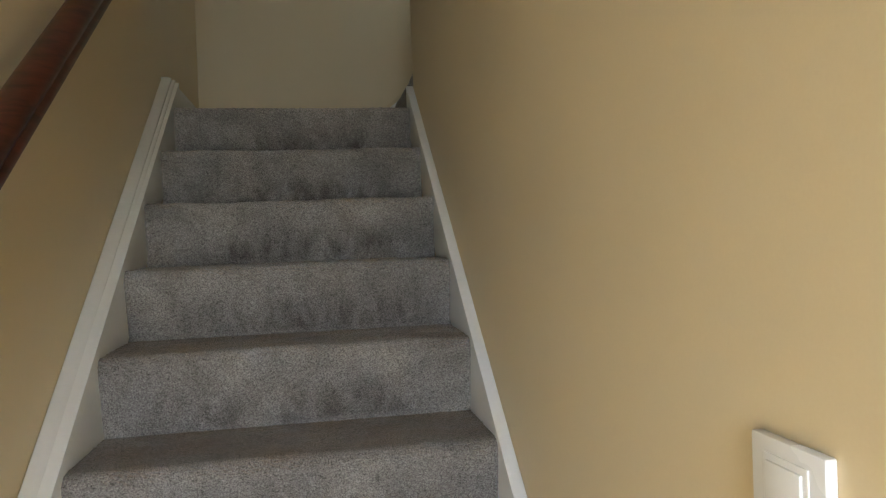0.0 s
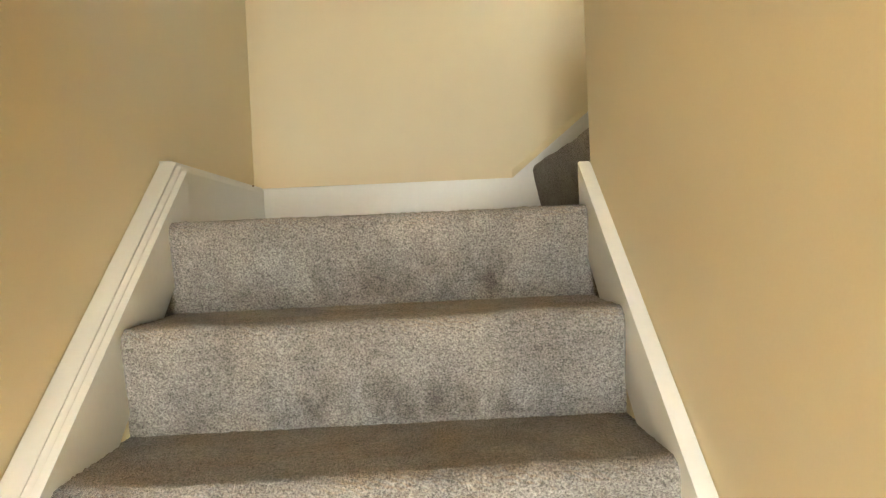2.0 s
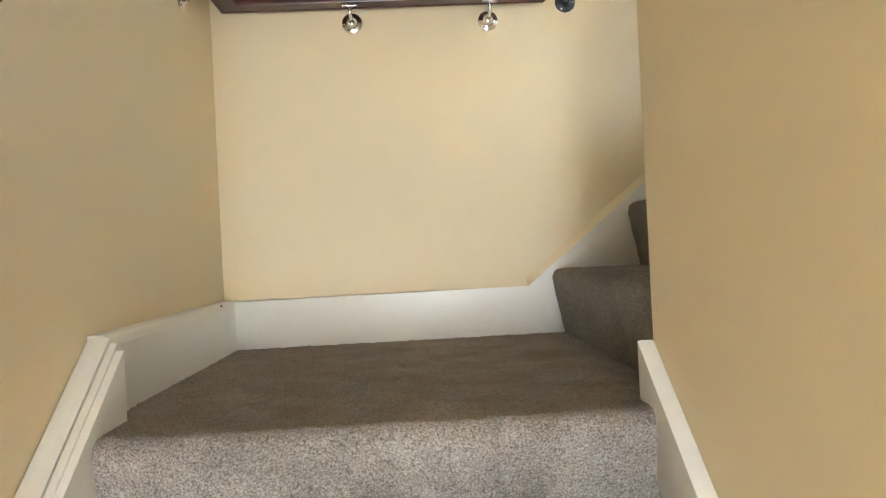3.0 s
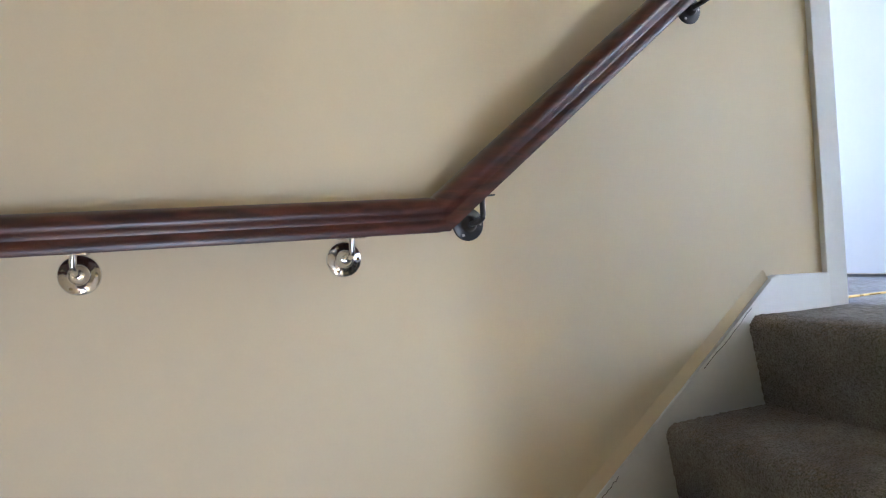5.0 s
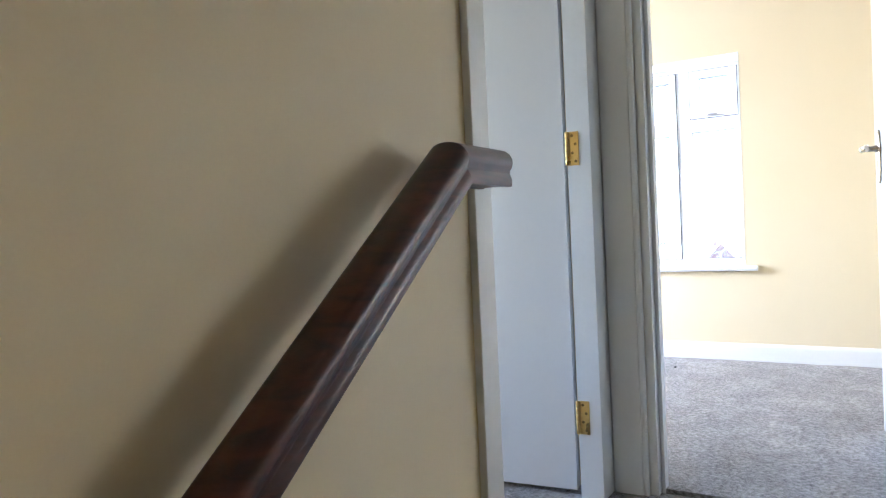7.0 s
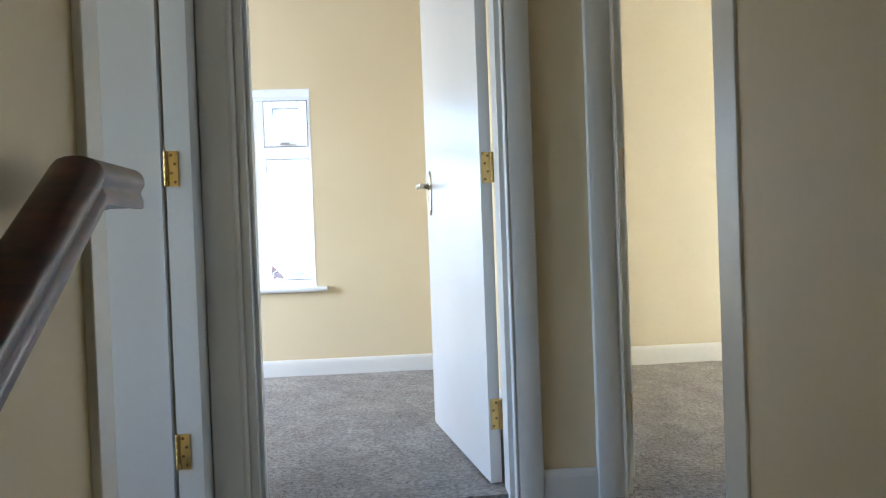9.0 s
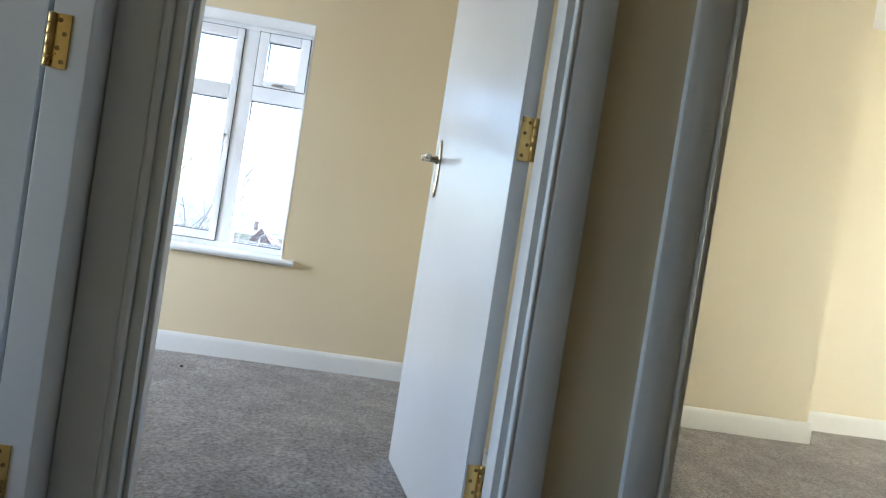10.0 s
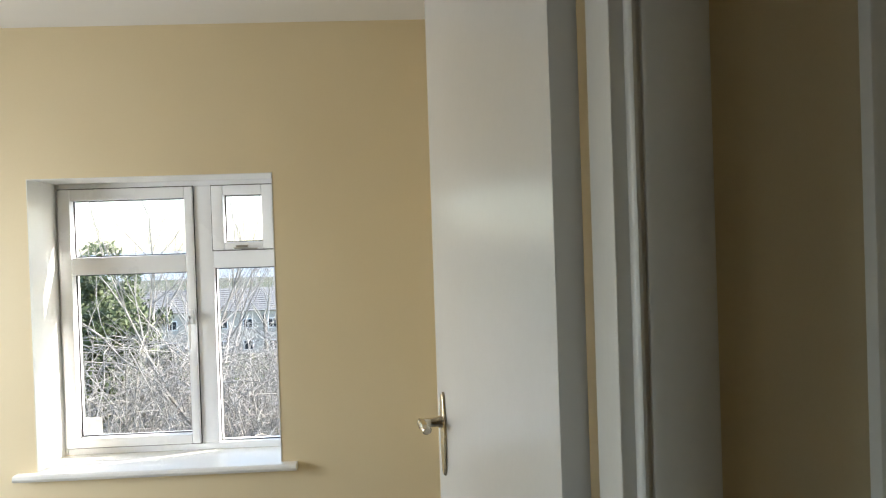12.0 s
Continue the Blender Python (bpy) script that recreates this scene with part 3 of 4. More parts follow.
for z in (1.73, 0.99):
    hinge(d1, pose(2.6415, 1.1485, 0, 0, 0, 0), z)
    hinge(leaf2, m2 @ pose(0, -0.036, 0) @ Matrix.Diagonal((1, -1, 1, 1)), z)
    hinge(leaf3, m3 @ pose(0, -0.002, 0), z)


def lever_handle(parent, m, along, z):
    """Lever handle on a long oval backplate, on the leaf face at along from the hinge."""
    bm = bmesh.new()
    n = 40
    rings = []
    for inset, depth in ((0.0, 0.0005), (0.0, 0.003), (0.002, 0.0055), (0.005, 0.0068), (0.009, 0.0068)):
        ring = []
        for k in range(n):
            a = 2 * math.pi * k / n
            rx, rz = 0.021 - inset, 0.088 - inset
            ring.append(bm.verts.new((along + rx * math.copysign(abs(math.cos(a)) ** 0.8, math.cos(a)), depth, z - 0.026 + rz * math.sin(a))))
        rings.append(ring)
    for r, q in zip(rings, rings[1:]):
        for k in range(n):
            bm.faces.new((r[k], r[(k + 1) % n], q[(k + 1) % n], q[k]))
    bm.faces.new(rings[-1])
    bm.faces.new(rings[0][::-1])
    bmesh.ops.transform(bm, matrix=m, verts=bm.verts[:])
    plate = part("handle", bm, NICKEL, parent, "polished lever handle on a long oval backplate", smooth=40)
    bm = bmesh.new()
    lathe(bm, [(0.013, 0.006), (0.0125, 0.012), (0.0095, 0.016), (0.0095, 0.045), (0.011, 0.049), (0.010, 0.056), (0.004, 0.058)], (along, 0, z), (0, 1, 0), 18)
    tube(bm, [(along + 0.006, 0.048, z), (along - 0.018, 0.050, z + 0.002), (along - 0.042, 0.050, z + 0.003), (along - 0.060, 0.049, z + 0.001), (along - 0.064, 0.049, z)],
         [0.0095, 0.0085, 0.0088, 0.0098, 0.007], 14)
    bmesh.ops.transform(bm, matrix=m, verts=bm.verts[:])
    part("lever", bm, NICKEL, plate, smooth=40)


lever_handle(leaf2, m2, 0.675, 1.727)

# Handrail and its brackets
half = [(0.0, 0.031), (0.010, 0.0302), (0.020, 0.027), (0.027, 0.021), (0.0305, 0.013), (0.031, 0.006), (0.029, 0.0005), (0.0262, -0.004), (0.0255, -0.0085), (0.027, -0.013),
        (0.0285, -0.017), (0.0285, -0.026), (0.0275, -0.029), (0.019, -0.029), (0.018, -0.0275)]
half = [(a * 1.06, h) for a, h in half]
prof = half + [(-s, h) for s, h in half[:0:-1]]
rail = thing("handrail", "dark mahogany stained timber handrail bracketed along the stair walls", "handrail", at=(0.9, 1.0, 0.98))
YR, ZR = 0.957, 1.014
path = [(-0.002, -2.3, ZR - 0.79 * 2.567), (-0.002, 0.267, ZR), (-0.002, YR, ZR), (0.905, YR, ZR), (1.675, YR, 1.611), (1.813, YR, 1.611)]
side = [(1, 0, 0), (1, 0, 0), (0, -1, 0), (0, -1, 0), (0, -1, 0)]
for k, piece in enumerate(("lower_rail", "return_rail", "landing_rail", "upper_rail", "rail_end")):
    bm = sweep(bmesh.new(), prof, path, lambda i: side[i])
    n = len(prof)
    bm.verts.ensure_lookup_table()
    keep = set(bm.verts[n * k:n * (k + 2)])
    bmesh.ops.delete(bm, geom=[v for v in bm.verts if v not in keep], context="VERTS")
    bm.verts.ensure_lookup_table()
    bmesh.ops.holes_fill(bm, edges=[e for e in bm.edges if e.is_boundary], sides=0)
    part(piece, bm, WOOD, rail, smooth=28)


def bracket(metal, label, at, out, lift, reach, drop=0.0):
    """A handrail bracket: domed wall rose with three screws, boss, bent arm and a saddle under the rail."""
    o, p = Vector(out), Vector(at)
    a = Vector((0, 0, 1)).cross(o)
    rose = part("bracket", lathe(bmesh.new(), [(0.0305, 0.0), (0.031, 0.0015), (0.0295, 0.004), (0.024, 0.0062), (0.017, 0.0072), (0.0145, 0.0095), (0.013, 0.014), (0.010, 0.018), (0.0085, 0.02)], p, o, 32), metal, rail, label, smooth=35)
    for k in range(3):
        ang = math.pi / 2 + 2 * math.pi * k / 3 + 0.5
        c = p + o * 0.0052 + a * 0.0225 * math.cos(ang) + Vector((0, 0, 0.0225 * math.sin(ang)))
        part("screw", lathe(bmesh.new(), [(0.0036, 0), (0.0034, 0.001), (0.001, 0.0016)], c, o, 10), SCREW if metal is BLACK_IRON else DARK_SCREW, rose)
    r = 0.0052
    arc = [p + o * 0.016]
    for k in range(1, 7):
        t = k / 6 * math.pi / 2
        arc.append(p + o * (0.016 + (reach - 0.016) * math.sin(t)) + Vector((0, 0, -drop + 0.012 * (1 - math.cos(t)))) - Vector((0, 0, -drop)) * (1 - math.sin(t)))
    arc.append(p + o * reach + Vector((0, 0, lift - 0.002)))
    part("arm", tube(bmesh.new(), arc, r, 12), metal, rose, smooth=50)
    c = p + o * reach + Vector((0, 0, lift))
    bm = boxes((-0.022, 0.022, -0.009, 0.009, -0.0026, 0.0), bevel=0.001)
    bmesh.ops.transform(bm, matrix=Matrix.Translation(c) @ Matrix.Rotation(math.atan2(a.y, a.x), 4, "Z"), verts=bm.verts[:])
    part("saddle", bm, metal, rose)
    return rose


def wall_y(x):
    return WALL_F + SKEW * (x - WALL_L) - 0.0005


bracket(CHROME, "round polished chrome handrail bracket on the wall", (0.344, wall_y(0.344), 0.953), (0, -1, 0), ZR - 0.029 - 0.953, wall_y(0.344) - YR)
bracket(CHROME, "round polished chrome handrail bracket on the wall", (0.752, wall_y(0.752), 0.949), (0, -1, 0), ZR - 0.029 - 0.949, wall_y(0.752) - YR)
bracket(CHROME, "round polished chrome handrail bracket near the corner", (WALL_L, 0.742, 0.943), (1, 0, 0), ZR - 0.029 - 0.943, 0.068)
bracket(BLACK_IRON, "round black iron handrail bracket on the wall", (0.990, wall_y(0.990), 0.998), (0, -1, 0), 0.048, wall_y(0.990) - YR)
bracket(BLACK_IRON, "round black iron handrail bracket on the wall", (1.537, wall_y(1.537), 1.431), (0, -1, 0), 0.042, wall_y(1.537) - YR)

# Light switch beside the stairs
sw = thing("light_switch", "white plastic light switch on the cream wall", "switch", at=(WALL_R, -2.13, -0.745))
bm = boxes((WALL_R - 0.012, WALL_R, -2.190, -2.096, -0.793, -0.702), bevel=0.003)
part("plate", bm, PLASTIC, sw, smooth=40)
bm = boxes((WALL_R - 0.0165, WALL_R - 0.011, -2.166, -2.120, -0.776, -0.722), bevel=0.002)
rock = part("rocker", bm, PLASTIC, sw, smooth=40)
part("rocker_frame", boxes((WALL_R - 0.0138, WALL_R - 0.0115, -2.172, -2.114, -0.782, -0.716), bevel=0.001), PLASTIC, sw)

# Switch plate above the upper handrail
PX, PZ = 1.537, 1.926
plate = thing("light_switch", "white plastic light switch above the wooden handrail", "switch", at=(PX, wall_y(PX), PZ))
part("plate", boxes((PX - 0.046, PX + 0.046, wall_y(PX) - 0.012, wall_y(PX) + 0.001, PZ - 0.044, PZ + 0.044), bevel=0.004), PLASTIC, plate, smooth=40)
part("rocker", boxes((PX - 0.016, PX + 0.016, wall_y(PX) - 0.0155, wall_y(PX) - 0.011, PZ - 0.026, PZ + 0.026), bevel=0.002), PLASTIC, plate, smooth=40)

# Back bedroom window
structure("window_reveal", boxes((4.7545, 4.966, 1.0055, 1.0085, 1.2765, 2.3915), (4.7545, 4.966, 1.9265, 1.9295, 1.2765, 2.3915), (4.7545, 4.966, 1.0085, 1.9265, 2.3885, 2.3915)), WHITE,
          "white painted plaster reveal round the window", "window")
win = thing("window_1", "white plastic double-glazed casement window with a small top light", "window", kind="structure", at=(4.97, 1.47, 1.25))
sill = bmesh.new()
prism(sill, [(4.722, 0.945, 1.250), (4.716, 0.945, 1.256), (4.714, 0.945, 1.263), (4.717, 0.945, 1.271), (4.724, 0.945, 1.276), (4.966, 0.945, 1.276), (4.966, 0.945, 1.250)], (0, 1.058, 0))
part("window_sill", sill, WHITE, win, smooth=30)
XA, XB = 4.965, 5.03


def frame_bars(name, parent, rows, depth0, depth1, bevel=0.004):
    return part(name, boxes(*[(depth0, depth1, *r) for r in rows], bevel=bevel), PLASTIC, parent, smooth=30)


outer = frame_bars("window_frame", win, [(1.006, 1.046, 1.2765, 2.391), (1.916, 1.929, 1.2765, 2.391), (1.046, 1.916, 2.366, 2.391), (1.046, 1.916, 1.2765, 1.305), (1.298, 1.372, 1.305, 2.366),
                                      (1.046, 1.298, 2.025, 2.098)], XA, XB)
sash = frame_bars("casement", win, [(1.867, 1.915, 1.306, 2.365), (1.373, 1.407, 1.306, 2.365), (1.407, 1.867, 2.319, 2.365), (1.407, 1.867, 1.306, 1.346), (1.407, 1.867, 2.015, 2.087)], XA - 0.014, XB - 0.01, 0.006)
vent = frame_bars("top_light", win, [(1.249, 1.297, 2.099, 2.365), (1.047, 1.092, 2.099, 2.365), (1.092, 1.249, 2.325, 2.365), (1.092, 1.249, 2.099, 2.131)], XA - 0.014, XB - 0.01, 0.006)
for owner, rows in ((sash, [(1.407, 1.867, 2.087, 2.319), (1.407, 1.867, 1.346, 2.015)]), (vent, [(1.092, 1.249, 2.131, 2.325)]), (win, [(1.046, 1.298, 1.305, 2.025)])):
    for y0, y1, z0, z1 in rows:
        pane = part("pane", boxes((4.992, 4.996, y0 - 0.004, y1 + 0.004, z0 - 0.004, z1 + 0.004)), GLASS, owner)
        pane.visible_shadow = False
        g = 0.004
        part("gasket", boxes((4.986, 4.992, y0, y0 + g, z0, z1), (4.986, 4.992, y1 - g, y1, z0, z1), (4.986, 4.992, y0 + g, y1 - g, z1 - g, z1), (4.986, 4.992, y0 + g, y1 - g, z0, z0 + g)), RUBBER, owner)
for owner, (y0, y1, z0, z1) in ((sash, (1.3725, 1.9155, 1.3055, 2.3655)), (vent, (1.0465, 1.2975, 2.0985, 2.3655))):
    g = 0.003
    part("seal", boxes((4.9625, 4.9645, y0 - g, y0 + 0.001, z0 - g, z1 + g), (4.9625, 4.9645, y1 - 0.001, y1 + g, z0 - g, z1 + g), (4.9625, 4.9645, y0, y1, z1 - 0.001, z1 + g), (4.9625, 4.9645, y0, y1, z0 - g, z0 + 0.001)), RUBBER, owner)
bm = boxes((4.938, 4.951, 1.381, 1.399, 1.80, 1.86), bevel=0.003)
tube(bm, [(4.94, 1.39, 1.835), (4.922, 1.39, 1.832), (4.915, 1.391, 1.80), (4.917, 1.392, 1.74), (4.922, 1.393, 1.70)], [0.007, 0.0075, 0.008, 0.007, 0.005], 10)
part("window_handle", bm, PLASTIC, sash, smooth=45)
# Small pale square lying on the lower casement pane.
part("pale_square", boxes((4.9905, 4.9918, 1.787, 1.857, 1.352, 1.424)), PLASTIC, sash, "small white square on the glass")
bm = boxes((4.938, 4.951, 1.15, 1.20, 2.103, 2.117), bevel=0.002)
tube(bm, [(4.945, 1.205, 2.108), (4.932, 1.20, 2.105), (4.930, 1.14, 2.102), (4.934, 1.11, 2.102)], [0.004, 0.0045, 0.004, 0.003], 8)
part("stay", bm, SCREW, vent, smooth=45)

# Outdoors
GRASS = surface("rough_winter_grass", (0.035, 0.045, 0.018), (0.085, 0.085, 0.04), 0.95, 0.8, 30, 0.6, 0.03)
BARK = surface("grey_brown_bark", (0.10, 0.085, 0.07), (0.24, 0.21, 0.18), 0.85, 8, 90, 0.5, 0.004)
TWIG = surface("pale_bare_twigs", (0.17, 0.155, 0.14), (0.48, 0.455, 0.42), 0.85, 8, 60, 0.3, 0.002)
LEAF = surface("evergreen_leaves", (0.04, 0.06, 0.02), (0.14, 0.165, 0.06), 0.6, 3, 40, 0.2, 0.004)
TILE = surface("weathered_roof_tiles", (0.17, 0.165, 0.16), (0.26, 0.25, 0.245), 0.85, 3, 30, 0.3, 0.01)
RED_TILE = surface("red_roof_tiles", (0.17, 0.09, 0.07), (0.24, 0.14, 0.11), 0.85, 3, 30, 0.3, 0.01)
RENDER_WALL = surface("pale_rendered_wall", (0.45, 0.42, 0.37), (0.55, 0.52, 0.47), 0.9, 2, 60, 0.3, 0.004)
BRICK = surface("brown_brickwork", (0.24, 0.15, 0.11), (0.33, 0.22, 0.16), 0.9, 6, 60, 0.4, 0.006)
FAR_GLASS = surface("dark_window_glass", (0.03, 0.035, 0.04), (0.06, 0.065, 0.075), 0.1)
# Distance haze is painted in as a pale blue-grey hill colour.
HILL = surface("haze_tinted_hillside", (0.36, 0.41, 0.45), (0.48, 0.52, 0.55), 0.95, 0.02, 0.3, 0.0)


def ground_z(x, y):
    if x < 40:
        return -1.95 - max(0.0, x - 9.0) * 0.13
    return -5.98 - min(x - 40, 110) * 0.1


bm = bmesh.new()
xs = [-900, -150, -30, -8, 0, 5.1, 6, 7.5, 9, 11, 14, 18, 24, 32, 40, 80, 150, 300, 900]
ys = [-700, -120, -40, -15, -5, 0, 5, 15, 40, 120, 700]
gv = [[bm.verts.new((x, y, ground_z(x, y))) for y in ys] for x in xs]
for i in range(len(xs) - 1):
    for j in range(len(ys) - 1):
        bm.faces.new((gv[i][j], gv[i + 1][j], gv[i + 1][j + 1], gv[i][j + 1]))
structure("ground", bm, GRASS, "rough winter grass falling away behind the house", "ground")


def grow(bm, rng, start, way, length, radius, depth, spread, lift, sides=5):
    """A limb with side shoots, curving a little, each shoot a smaller limb."""
    pts, rad, p, d = [Vector(start)], [radius], Vector(start), Vector(way).normalized()
    steps = 5 if depth else 4
    for k in range(steps):
        d = (d + Vector((rng.uniform(-1, 1), rng.uniform(-1, 1), rng.uniform(-0.6, 1) * 0.7)) * 0.22 + Vector((0, 0, lift))).normalized()
        p = p + d * length / steps
        pts.append(p.copy())
        rad.append(radius * (1 - 0.75 * (k + 1) / steps))
        if depth and k >= 1:
            for _ in range(1 if k < 3 else 2):
                side = Vector((rng.uniform(-1, 1), rng.uniform(-1, 1), rng.uniform(-0.4, 0.9)))
                grow(bm, rng, p, d * (1 - spread) + side * spread, length * rng.uniform(0.42, 0.68), rad[-1] * 0.72, depth - 1, spread, lift * 0.6, 4 if depth > 1 else 3)
    tube(bm, pts, rad, sides, ends=False)


def bare_tree(label, x, y, height, radius, seed, depth=4, spread=0.5):
    rng = random.Random(seed)
    z = ground_z(x, y)
    tree = thing("bare_tree", label, "tree", at=(x, y, z))
    bm = bmesh.new()
    trunk = [Vector((x, y, z - 0.05)), Vector((x + 0.03, y + 0.05, z + height * 0.2)), Vector((x - 0.02, y + 0.1, z + height * 0.4))]
    tube(bm, trunk, [radius, radius * 0.82, radius * 0.65], 9)
    part("trunk", bm, BARK, tree, smooth=60)
    bm = bmesh.new()
    for k in range(5):
        a = k * 1.256 + rng.uniform(-0.4, 0.4)
        base = trunk[1].lerp(trunk[2], 0.3 + 0.16 * k) if k < 4 else trunk[2]
        grow(bm, rng, base, (0.6 * math.cos(a), 0.6 * math.sin(a), 0.9), height * rng.uniform(0.42, 0.6), radius * 0.42, depth, spread, 0.05)
    part("crown", bm, TWIG, tree)
    return tree


bare_tree("slender leafless tree with pale forked branches in the garden", 11.5, 3.3, 5.3, 0.07, 3)
bare_tree("leafless garden tree with a dense tangle of twigs", 13.0, 4.6, 5.6, 0.07, 8)
bare_tree("small leafless tree with spreading twigs in the garden", 13.5, 1.6, 4.2, 0.05, 14)
for x, y, height, seed in ((77.0, 16.8, 11.5, 21), (80.0, 25.5, 10.5, 22), (72.0, 29.0, 9.5, 23), (118.0, 30.0, 13.0, 24)):
    bare_tree("tall far-off leafless tree beside the terrace roofs", x, y, height, 0.2, seed)


def thicket(label, x0, x1, y0, y1, count, height, seed):
    """Arching bare canes that cross one another."""
    rng = random.Random(seed)
    bm = bmesh.new()
    for _ in range(count):
        x, y = rng.uniform(x0, x1), rng.uniform(y0, y1)
        z = ground_z(x, y)
        a, h, r = rng.uniform(0, 6.28), height * rng.uniform(0.55, 1.1), rng.uniform(0.4, 1.3)
        pts = []
        for k in range(7):
            t = k / 6
            pts.append((x + r * t * t * math.cos(a) + rng.uniform(-0.05, 0.05), y + r * t * t * math.sin(a) + rng.uniform(-0.05, 0.05), z + h * (1.25 * t - 0.45 * t ** 3)))
        w = rng.uniform(0.005, 0.015)
        tube(bm, pts, [w * (1 - 0.7 * k / 6) for k in range(7)], 4, ends=False)
        for _ in range(5):
            q = Vector(pts[rng.randrange(2, 7)])
            d = Vector((rng.uniform(-1, 1), rng.uniform(-1, 1), rng.uniform(-0.3, 0.8))).normalized() * rng.uniform(0.2, 0.6)
            tube(bm, [q, q + d * 0.5 + Vector((0, 0, 0.03)), q + d], [0.0042, 0.0034, 0.002], 3, ends=False)
    return tagged(part("bare_thicket", bm, TWIG), label, "bushes", "", "stuff")


thicket("tangled thicket of pale leafless canes in the garden", 9.5, 14.5, 0.0, 6.5, 1800, 3.8, 5)
thicket("low tangle of bare brambles on the garden bank", 8.6, 11.0, 0.0, 4.8, 480, 2.6, 6)


def evergreen(label, x, y, z, rx, ry, rz, count, seed):
    rng = random.Random(seed)
    bush = thing("evergreen_bush", label, "bush", at=(x, y, ground_z(x, y)))
    part("stem", tube(bmesh.new(), [(x, y, ground_z(x, y) - 0.05), (x + 0.05, y, z - rz * 0.3), (x, y + 0.1, z + rz * 0.3)], [0.08, 0.06, 0.02], 8), BARK, bush)
    co, fa = [], []
    clumps = [(rng.gauss(0, 0.5), rng.gauss(0, 0.5), rng.gauss(0, 0.5), rng.uniform(0.18, 0.42)) for _ in range(46)]
    for _ in range(count):
        cx, cy, cz, cr = rng.choice(clumps)
        d = Vector((rng.gauss(0, 1), rng.gauss(0, 1), rng.gauss(0, 1))).normalized() * cr * rng.uniform(0.6, 1.0)
        p = Vector((x + rx * cx + d.x, y + ry * cy + d.y, z + rz * cz + d.z))
        u = Vector((rng.uniform(-1, 1), rng.uniform(-1, 1), rng.uniform(-1, 1))).normalized()
        v = u.orthogonal().normalized()
        s = rng.uniform(0.035, 0.07)
        i = len(co)
        co += [p - u * s, p + v * s * 0.4, p + u * s, p - v * s * 0.4]
        fa += [(i, i + 1, i + 2, i + 3)]
    me = bpy.data.meshes.new("crown")
    me.from_pydata([tuple(c) for c in co], [], fa)
    me.materials.append(LEAF)
    crown = new("crown", me)
    crown.parent = bush
    crown.matrix_parent_inverse = bush.matrix_basis.inverted()
    return bush


evergreen("dense evergreen ivy bush among bare branches", 12.4, 5.3, 0.5, 0.9, 0.75, 1.25, 17000, 2)
evergreen("dark evergreen hedge beyond the thicket", 15.2, 3.0, -0.75, 0.9, 3.6, 0.7, 26000, 4)
evergreen("tall ivy-clad evergreen tree behind the garden", 15.5, 6.9, 0.8, 1.1, 1.2, 1.4, 12000, 9)


def house(label, x, y, z, length, depth, eaves, ridge, roof_mat, wall_mat, gable_front=False, windows=3):
    """A two-storey house with its ridge along y, or towards -x with gable_front."""
    h = thing("house", label, "house", at=(x, y, z))
    ax, ay = (length / 2, depth / 2) if gable_front else (depth / 2, length / 2)
    bm = boxes((x - ax, x + ax, y - ay, y + ay, z, z + eaves))
    part("wall", bm, wall_mat, h)
    bm = bmesh.new()
    o = 0.3
    if gable_front:
        prism(bm, [(x - ax - o, y - ay - o, z + eaves - 0.1), (x - ax - o, y, z + ridge), (x - ax - o, y + ay + o, z + eaves - 0.1)], (2 * ax + 2 * o, 0, 0))
    else:
        prism(bm, [(x - ax - o, y - ay - o, z + eaves - 0.1), (x, y - ay - o, z + ridge), (x + ax + o, y - ay - o, z + eaves - 0.1)], (0, 2 * ay + 2 * o, 0))
    roof = part("roof", bm, roof_mat, h)
    if not gable_front:
        n = 11
        slope = Vector((ax + o, 0, ridge - eaves + 0.1))
        for k in range(n):
            a = Vector((x - ax - o, y - ay - o, z + eaves - 0.1)) + slope * (k / n)
            b = Vector((x - ax - o, y - ay - o, z + eaves - 0.1)) + slope * ((k + 1.1) / n)
            up = Vector((-slope.z, 0, slope.x)).normalized()
            bm = bmesh.new()
            prism(bm, [a, a + up * 0.09, b + up * 0.03, b], (0, 2 * ay + 2 * o, 0))
            part("tile_course", bm, roof_mat, roof)
    part("chimney", boxes((x - 0.4, x + 0.4, y + ay * 0.6 - 0.35, y + ay * 0.6 + 0.35, z + ridge - 0.6, z + ridge + 0.9), (x - 0.5, x + 0.5, y + ay * 0.6 - 0.45, y + ay * 0.6 + 0.45, z + ridge + 0.9, z + ridge + 1.0)), BRICK, roof)
    for i in range(windows):
        for level in (0.9, 3.5):
            if level + 1.3 > eaves:
                continue
            c = y - ay + 2 * ay * (i + 0.5) / windows
            w = part("window", boxes((x - ax - 0.06, x - ax + 0.02, c - 0.6, c + 0.6, z + level, z + level + 1.2)), PLASTIC, h)
            part("pane", boxes((x - ax - 0.075, x - ax - 0.055, c - 0.5, c - 0.04, z + level + 0.1, z + level + 1.1), (x - ax - 0.075, x - ax - 0.055, c + 0.04, c + 0.5, z + level + 0.1, z + level + 1.1)), FAR_GLASS, w)
    return h


house("long rendered terrace with a grey tiled roof down the slope", 91.3, 21.0, -11.1, 27, 9, 5.7, 8.1, TILE, RENDER_WALL, windows=9)
house("far brick house with a red tiled gable", 132, 22.0, -15.2, 9, 6, 9.2, 13.0, RED_TILE, BRICK, True, 2)
house("far brick house with a brown tiled roof", 104, 52.0, -12.4, 16, 8, 5.0, 8.2, TILE, BRICK, windows=6)
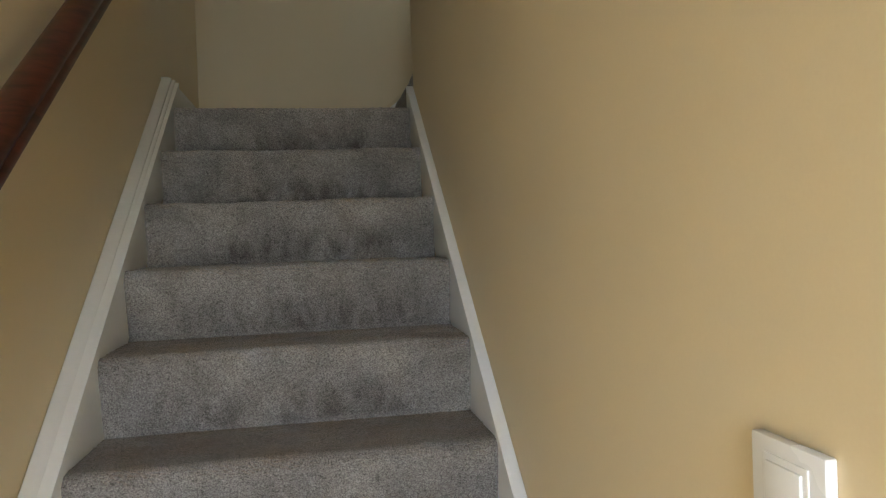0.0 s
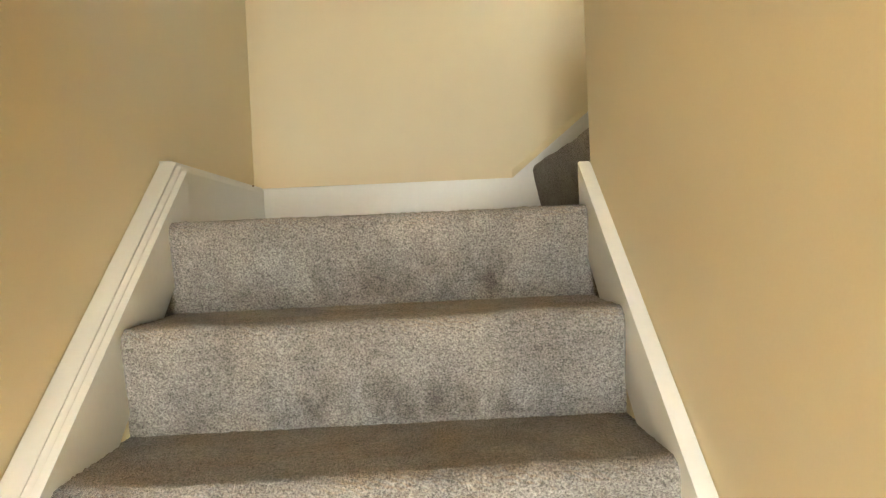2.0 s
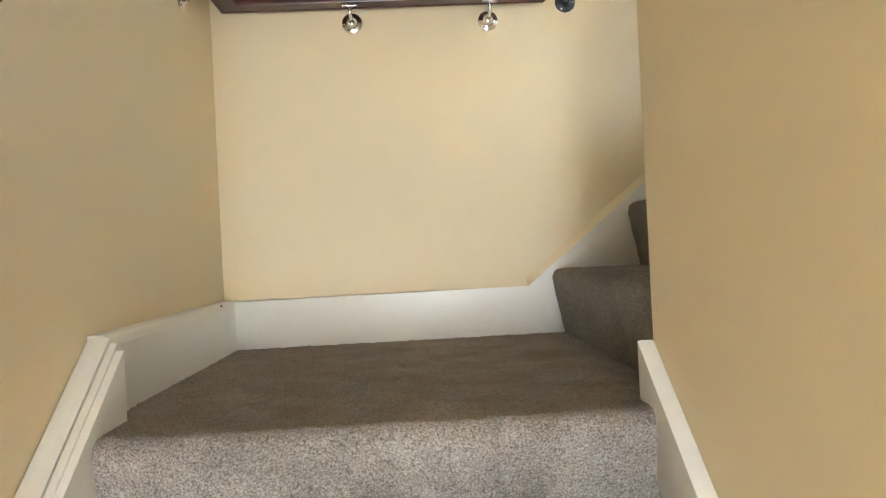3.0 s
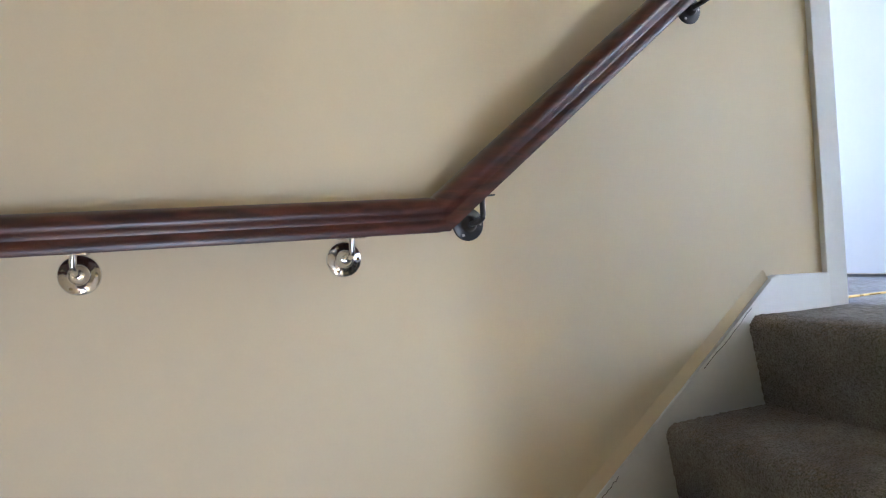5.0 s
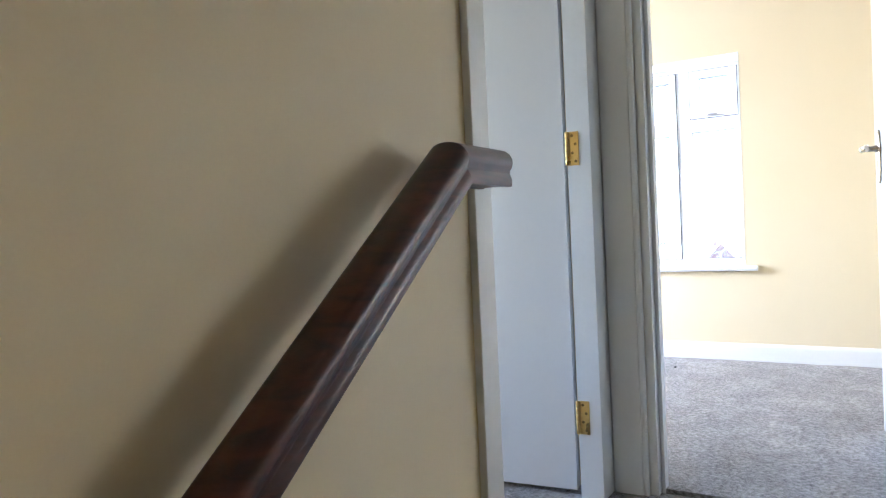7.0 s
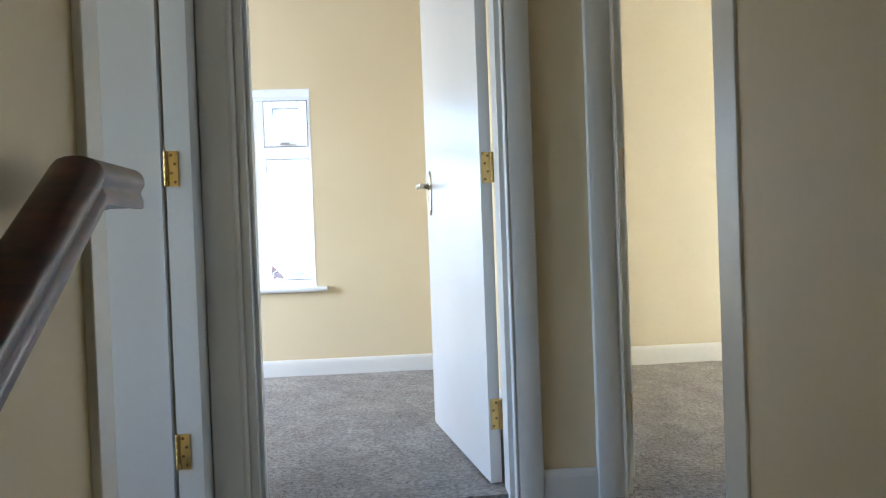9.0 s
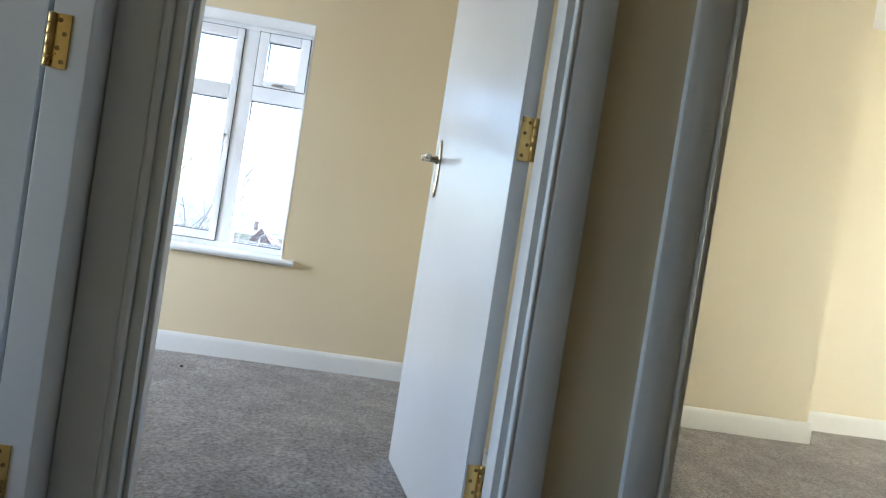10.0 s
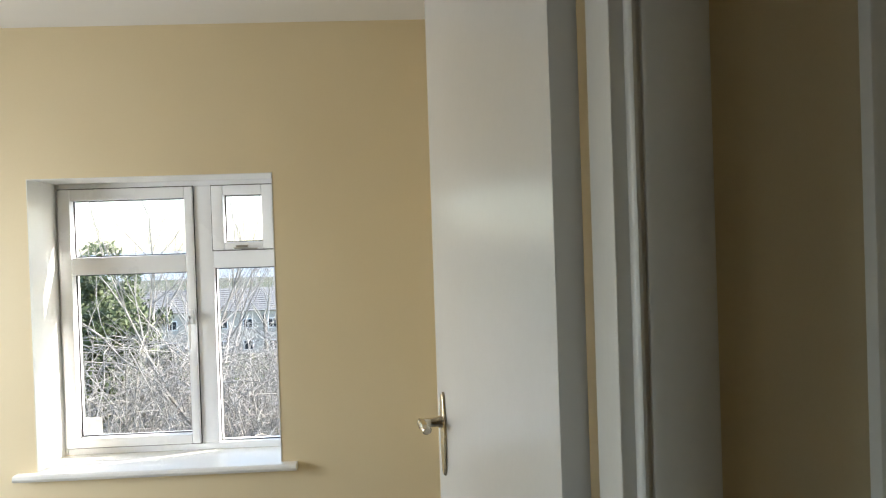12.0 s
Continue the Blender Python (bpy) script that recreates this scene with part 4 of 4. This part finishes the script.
house("far brick house with a brown tiled roof", 96, -22.0, -11.6, 18, 8, 5.0, 8.2, TILE, RENDER_WALL, windows=6)

LAMP_GREY = surface("galvanised_lamp_post", (0.42, 0.43, 0.44), (0.55, 0.56, 0.57), 0.5, 6, 40, 0.1, 0.002)
lamp = thing("street_lamp", "slim galvanised street lamp with a short curved arm", "lamp", at=(62.0, 11.0, ground_z(62.0, 11.0)))
zl = ground_z(62.0, 11.0)
part("pole", tube(bmesh.new(), [(62.0, 11.0, zl - 0.05), (62.0, 11.0, zl + 1.2), (62.0, 11.0, zl + 6.6), (61.95, 10.85, zl + 7.2), (61.9, 10.4, zl + 7.5), (61.9, 9.9, zl + 7.55)], [0.11, 0.09, 0.07, 0.06, 0.05, 0.05], 10), LAMP_GREY, lamp, smooth=50)
part("lantern", boxes((61.78, 62.02, 9.3, 9.95, zl + 7.48, zl + 7.62), bevel=0.04), LAMP_GREY, lamp, smooth=40)

bm = bmesh.new()
n = 60
for base, x, amp, seed in ((-9, 420, 9, 1.0), (-8, 640, 16, 7.0)):
    lowv, top = [], []
    for k in range(n + 1):
        y = -600 + 1200 * k / n
        lowv.append(bm.verts.new((x, y, -45)))
        top.append(bm.verts.new((x + 60, y, base + amp * (0.5 + noise.noise(Vector((y * 0.006, seed, 0))))) ))
    for k in range(n):
        bm.faces.new((lowv[k], lowv[k + 1], top[k + 1], top[k]))
structure("backdrop_hills", bm, HILL, "hills on the horizon with blue-grey haze in their colour", "hills")

# Small marks of wear
nail = part("paint_chip", boxes((-0.0365, -0.033, 0.842, 0.852, 0.138, 0.144), bevel=0.001), DARK_SCREW, bpy.data.objects["skirting_west"])
crack = bmesh.new()
rng = random.Random(12)
for x0, x1 in ((1.50, 1.64), (1.22, 1.27)):
    pts = []
    for k in range(9):
        x = x0 + (x1 - x0) * k / 8
        pts.append((x, 1.002 + SKEW * (x - WALL_L) - 0.0112, 0.141 + (x - 0.834) * 0.8095 - 0.012 + rng.uniform(-0.003, 0.003)))
    tube(crack, pts, 0.0007, 4)
part("paint_crack", crack, DARK_GAP, upper)
fluff = bmesh.new()
for _ in range(14):
    box(fluff, *(lambda x, y: (x, x + 0.004, y, y + 0.003, 0.001, 0.0045))(rng.uniform(0.1, 0.8), rng.uniform(0.5, 0.98)))
tagged(part("carpet_fluff", fluff, SUBFLOOR), "small brown crumbs on the landing carpet", "crumbs", "", "stuff")
box_b = bmesh.new()
box(box_b, 4.45, 4.462, 1.31, 1.318, FLOOR_B + 0.001, FLOOR_B + 0.007)
tagged(part("carpet_crumb", box_b, DARK_GAP), "small dark crumb on the bedroom carpet", "crumb")
